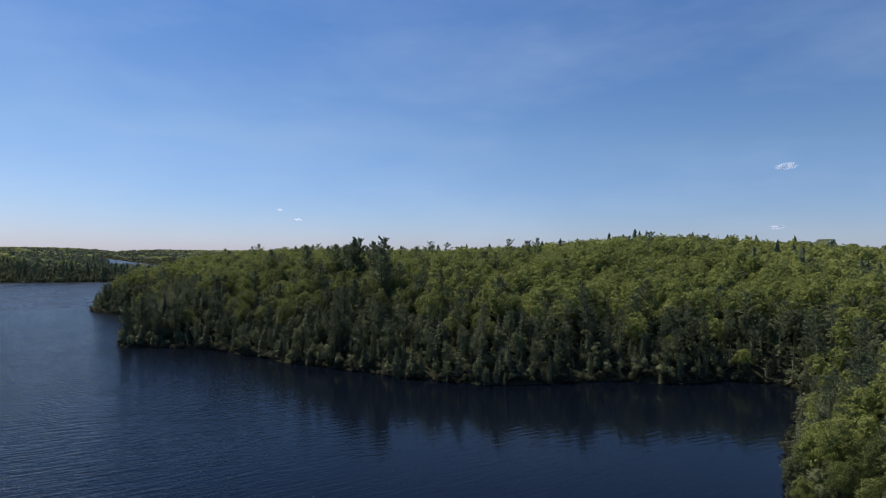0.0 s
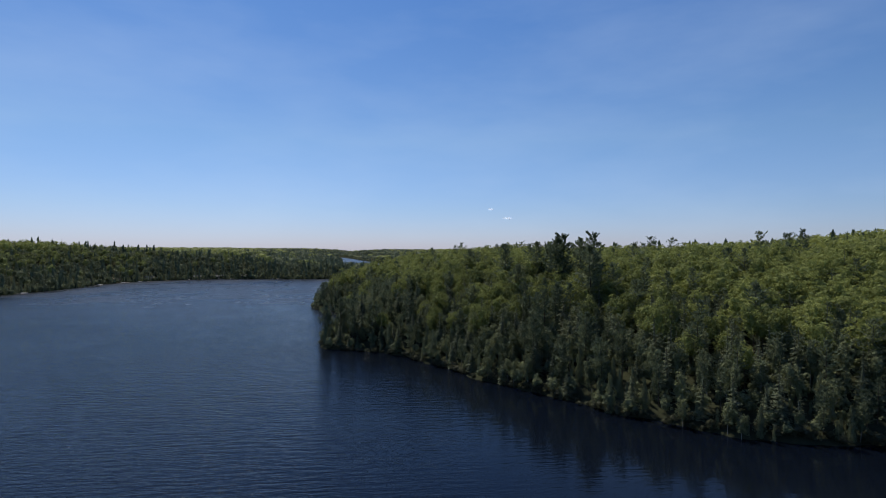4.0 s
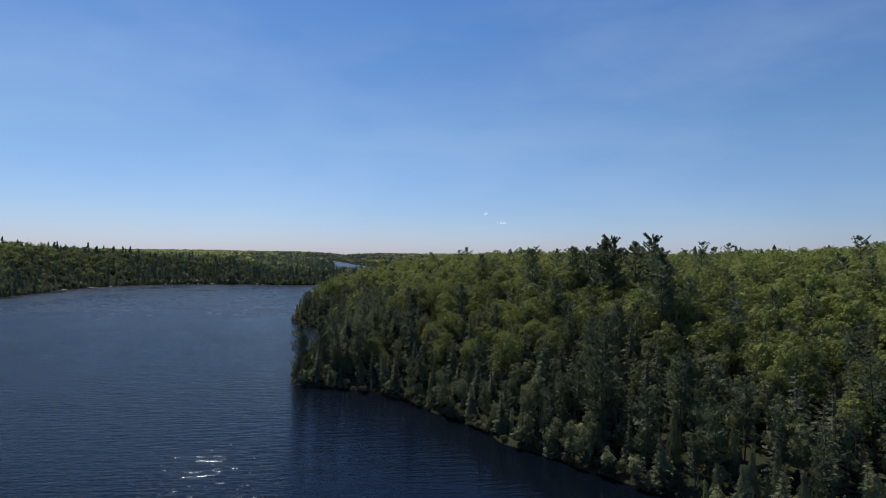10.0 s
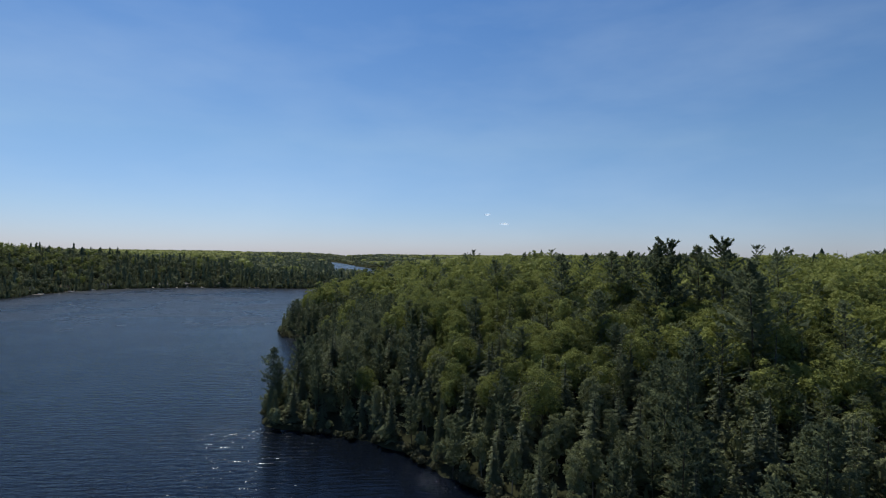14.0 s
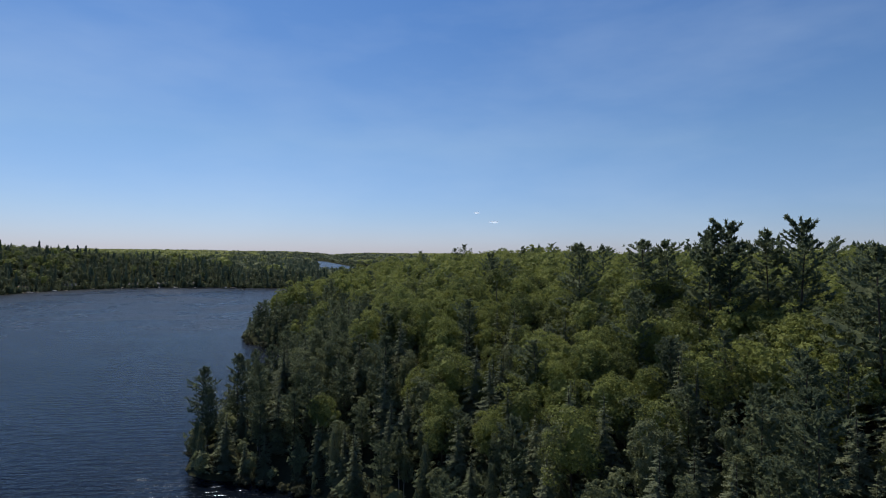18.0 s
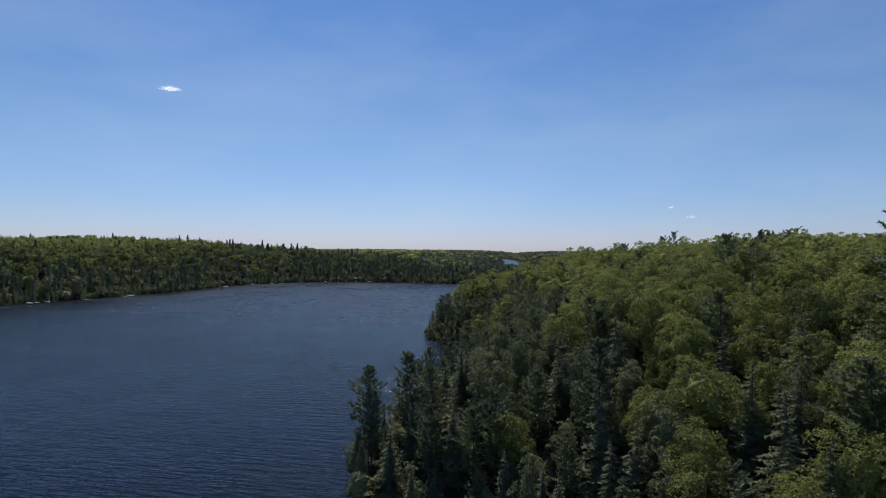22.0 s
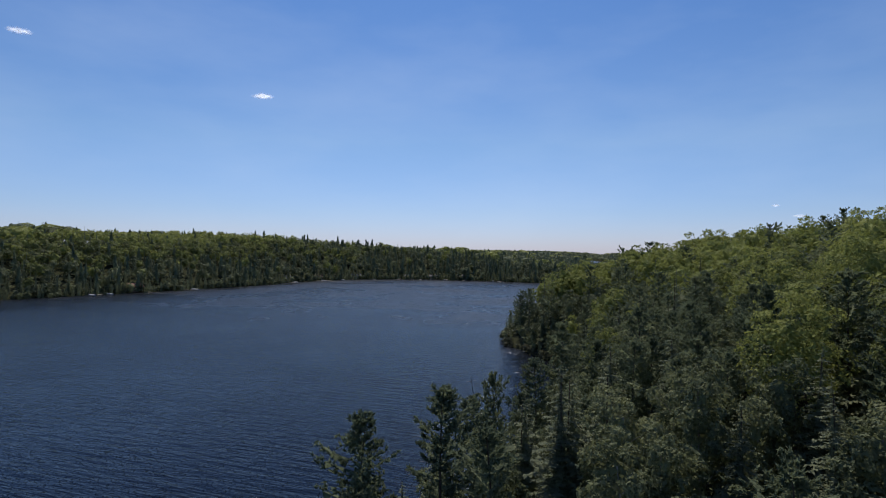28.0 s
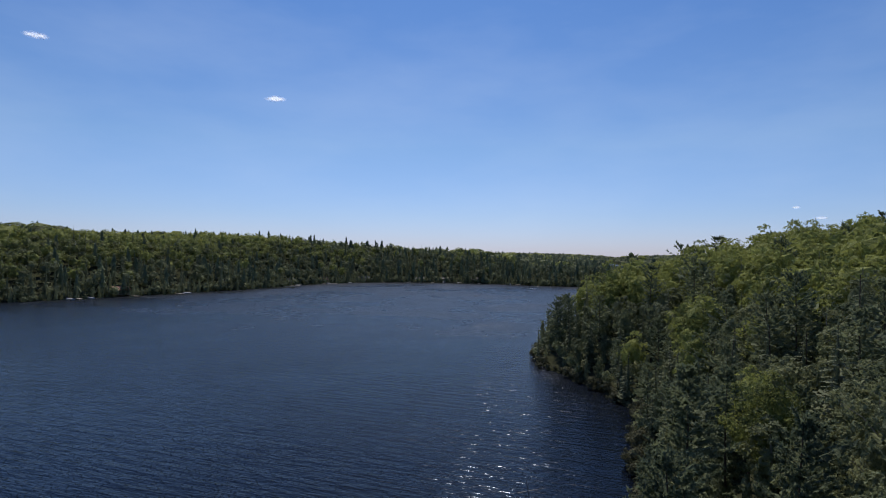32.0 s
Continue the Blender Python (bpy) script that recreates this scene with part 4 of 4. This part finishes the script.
cottage(-410, 425, 7, 9, 6.5, WALL_PAINTS[0], ROOFS[2], "brown lake cottage with a red-brown roof among trees")
cottage(-385, 571, 7, 8, 6, WALL_PAINTS[2], ROOFS[1], "grey lake cottage half hidden by trees")
cottage(-392, 620, 7, 8, 6, WALL_PAINTS[0], ROOFS[0], "brown boarded cottage with a shingle roof")
cottage(-372, 668, 7, 10, 6.5, WALL_PAINTS[1], ROOFS[3], "cream cottage with a weathered grey roof")
cottage(-328, 735, 7, 9, 6, WALL_PAINTS[2], ROOFS[3], "grey cottage with a weathered grey roof")
cottage(-296, 735, 7, 9, 6.5, WALL_PAINTS[1], ROOFS[1], "cream lakeside cottage with a grey roof")
cottage(-262, 745, 7, 8, 6, WALL_PAINTS[0], ROOFS[3], "brown cottage with a weathered roof above the shore")
for q, (px, py, ln) in enumerate([(-374, 391, 7), (-382, 423, 8), (-371, 447, 8), (-374, 562, 10), (-389, 600, 9), (-389, 622, 9), (-361, 640, 9), (-345, 668, 8), (-326, 705, 10), (-304, 712, 10), (-286, 715, 8), (-270, 715, 9), (-208, 700, 10), (-250, 712, 8)]):
    dock(px, py, ln, "weathered wooden dock standing on posts in the lake")
for px, py, off, ln, lb in [(-361, 384, -4, 5.0, "white covered motorboat moored by the shore"), (-361, 395, -2, 5, "white covered boat tied near a dock"), (-385, 566, -4, 5.0, "white covered motorboat at a wooden dock"), (-391, 604, -5, 4.6, "white boat at the end of a dock"), (-361, 628, -6, 4.6, "white runabout moored off a dock"), (-292, 733, -4, 4.6, "white covered boat beside a dock"), (-274, 730, -3, 5, "small white boat by the far shore"), (-371, 452, -3, 5.5, "white boat moored under overhanging trees"), (-217, 692, -5, 4.6, "white boat at a long dock")]:
    boat("boat", px, py, off, ln, HULL, WHITE, lb, 0.4)

# a red canoe drawn up in the cove
canoe = new("canoe")
canoe.location, canoe.rotation_euler = (146.5, 65.5, 1.0), (0, 0.1, 0.5)
tagged(canoe, "red canoe lying upturned on the bank of the cove", "canoe")
v, f = [], []
for i in range(11):
    u = i / 10
    w = 0.42 * math.sin(math.pi * (0.04 + 0.92 * u)) ** 0.7
    for j in range(5):
        a = math.pi * j / 4
        v.append(((u - 0.5) * 4.6, math.cos(a) * w, 0.36 * math.sin(a) * (0.85 + 0.3 * abs(u - 0.5))))
for i in range(10):
    for j in range(4):
        f.append((i * 5 + j, i * 5 + j + 1, i * 5 + j + 6, i * 5 + j + 5))
mesh_object("hull", v, f, RED, canoe, True)
block("keel", (4.0, 0.05, 0.05), (0, 0, 0.37), WHITE, canoe, 0)

# ---- small fair-weather clouds ----
CLOUD, cnt, cb = material("cloud_vapour")
cb.inputs["Base Color"].default_value = (0.9, 0.9, 0.9, 1)
cb.inputs["Roughness"].default_value = 1.0
cb.inputs["Specular IOR Level"].default_value = 0.0
cg, co = cnt.nodes.new("ShaderNodeNewGeometry"), cnt.nodes.new("ShaderNodeTexCoord")
# vapour thins out from the heart of the cloud to its edge
cs = cnt.nodes.new("ShaderNodeSeparateXYZ")
cnt.links.new(co.outputs["Object"], cs.inputs[0])


def cloud_math(op, a, b):
    n = cnt.nodes.new("ShaderNodeMath")
    n.operation = op
    for k, q in enumerate((a, b)):
        if isinstance(q, float):
            n.inputs[k].default_value = q
        else:
            cnt.links.new(q, n.inputs[k])
    return n.outputs[0]


cn = noise_node(cnt, 0.016, 4.0, 0.65, cg.outputs["Position"])
r2 = cloud_math("ADD", cloud_math("MULTIPLY", cs.outputs["X"], cs.outputs["X"]), cloud_math("MULTIPLY", cs.outputs["Z"], cs.outputs["Z"]))
body = cloud_math("SUBTRACT", 1.0, r2)
dens = cloud_math("ADD", cloud_math("MULTIPLY", cn.outputs["Fac"], 2.6), cloud_math("MULTIPLY", body, 0.9))
cr = ramp_node(cnt, cloud_math("MULTIPLY", dens, 0.4), [(0.60, (0.0,) * 3), (0.98, (0.42,) * 3)])
edge_ = ramp_node(cnt, body, [(0.02, (0.0,) * 3), (0.45, (1.0,) * 3)])
alpha = cloud_math("MULTIPLY", cr.outputs[0], edge_.outputs[0])
ct, cl, cm, cx = cnt.nodes.new("ShaderNodeBsdfTransparent"), cnt.nodes.new("ShaderNodeBsdfTranslucent"), cnt.nodes.new("ShaderNodeAddShader"), cnt.nodes.new("ShaderNodeMixShader")
cl.inputs[0].default_value = (0.92, 0.92, 0.92, 1)
cnt.links.new(cb.outputs[0], cm.inputs[0])
cnt.links.new(cl.outputs[0], cm.inputs[1])
cnt.links.new(alpha, cx.inputs[0])
cnt.links.new(ct.outputs[0], cx.inputs[1])
cnt.links.new(cm.outputs[0], cx.inputs[2])
cnt.links.new(cx.outputs[0], cnt.nodes["Material Output"].inputs[0])
for n, (az_, el_, wide, high) in enumerate([(-54.6, 8.2, 2.1, 0.75), (-5.2, 4.35, 0.8, 0.3), (-6.9, 3.4, 1.3, 0.3), (-53.9, 2.8, 1.7, 0.4), (43.1, 14.6, 2.3, 0.65), (62.2, 17.1, 2.0, 0.6)]):
    q = np.random.RandomState(600 + n)
    bm = bmesh.new()
    bmesh.ops.create_icosphere(bm, subdivisions=4, radius=1.0)
    for vert in bm.verts:
        vert.co *= 1 + 0.06 * math.sin(vert.co.x * 9 + n) * math.cos(vert.co.z * 7)
    me = bpy.data.meshes.new("cloud")
    bm.to_mesh(me)
    bm.free()
    me.materials.append(CLOUD)
    ob = new("cloud", me)
    a, e = math.radians(az_), math.radians(el_)
    ob.location = (-10 - math.sin(a) * math.cos(e) * 4500, 100 + math.cos(a) * math.cos(e) * 4500, 35 + math.sin(e) * 4500)
    ob.rotation_euler = (0, radians(q.uniform(-6, 6)), a)
    ob.scale = (math.radians(wide) * 2250, math.radians(high) * 2250, math.radians(high) * 2250)
    tagged(ob, "small wispy white cloud in a clear sky", "cloud", "scattered small clouds")
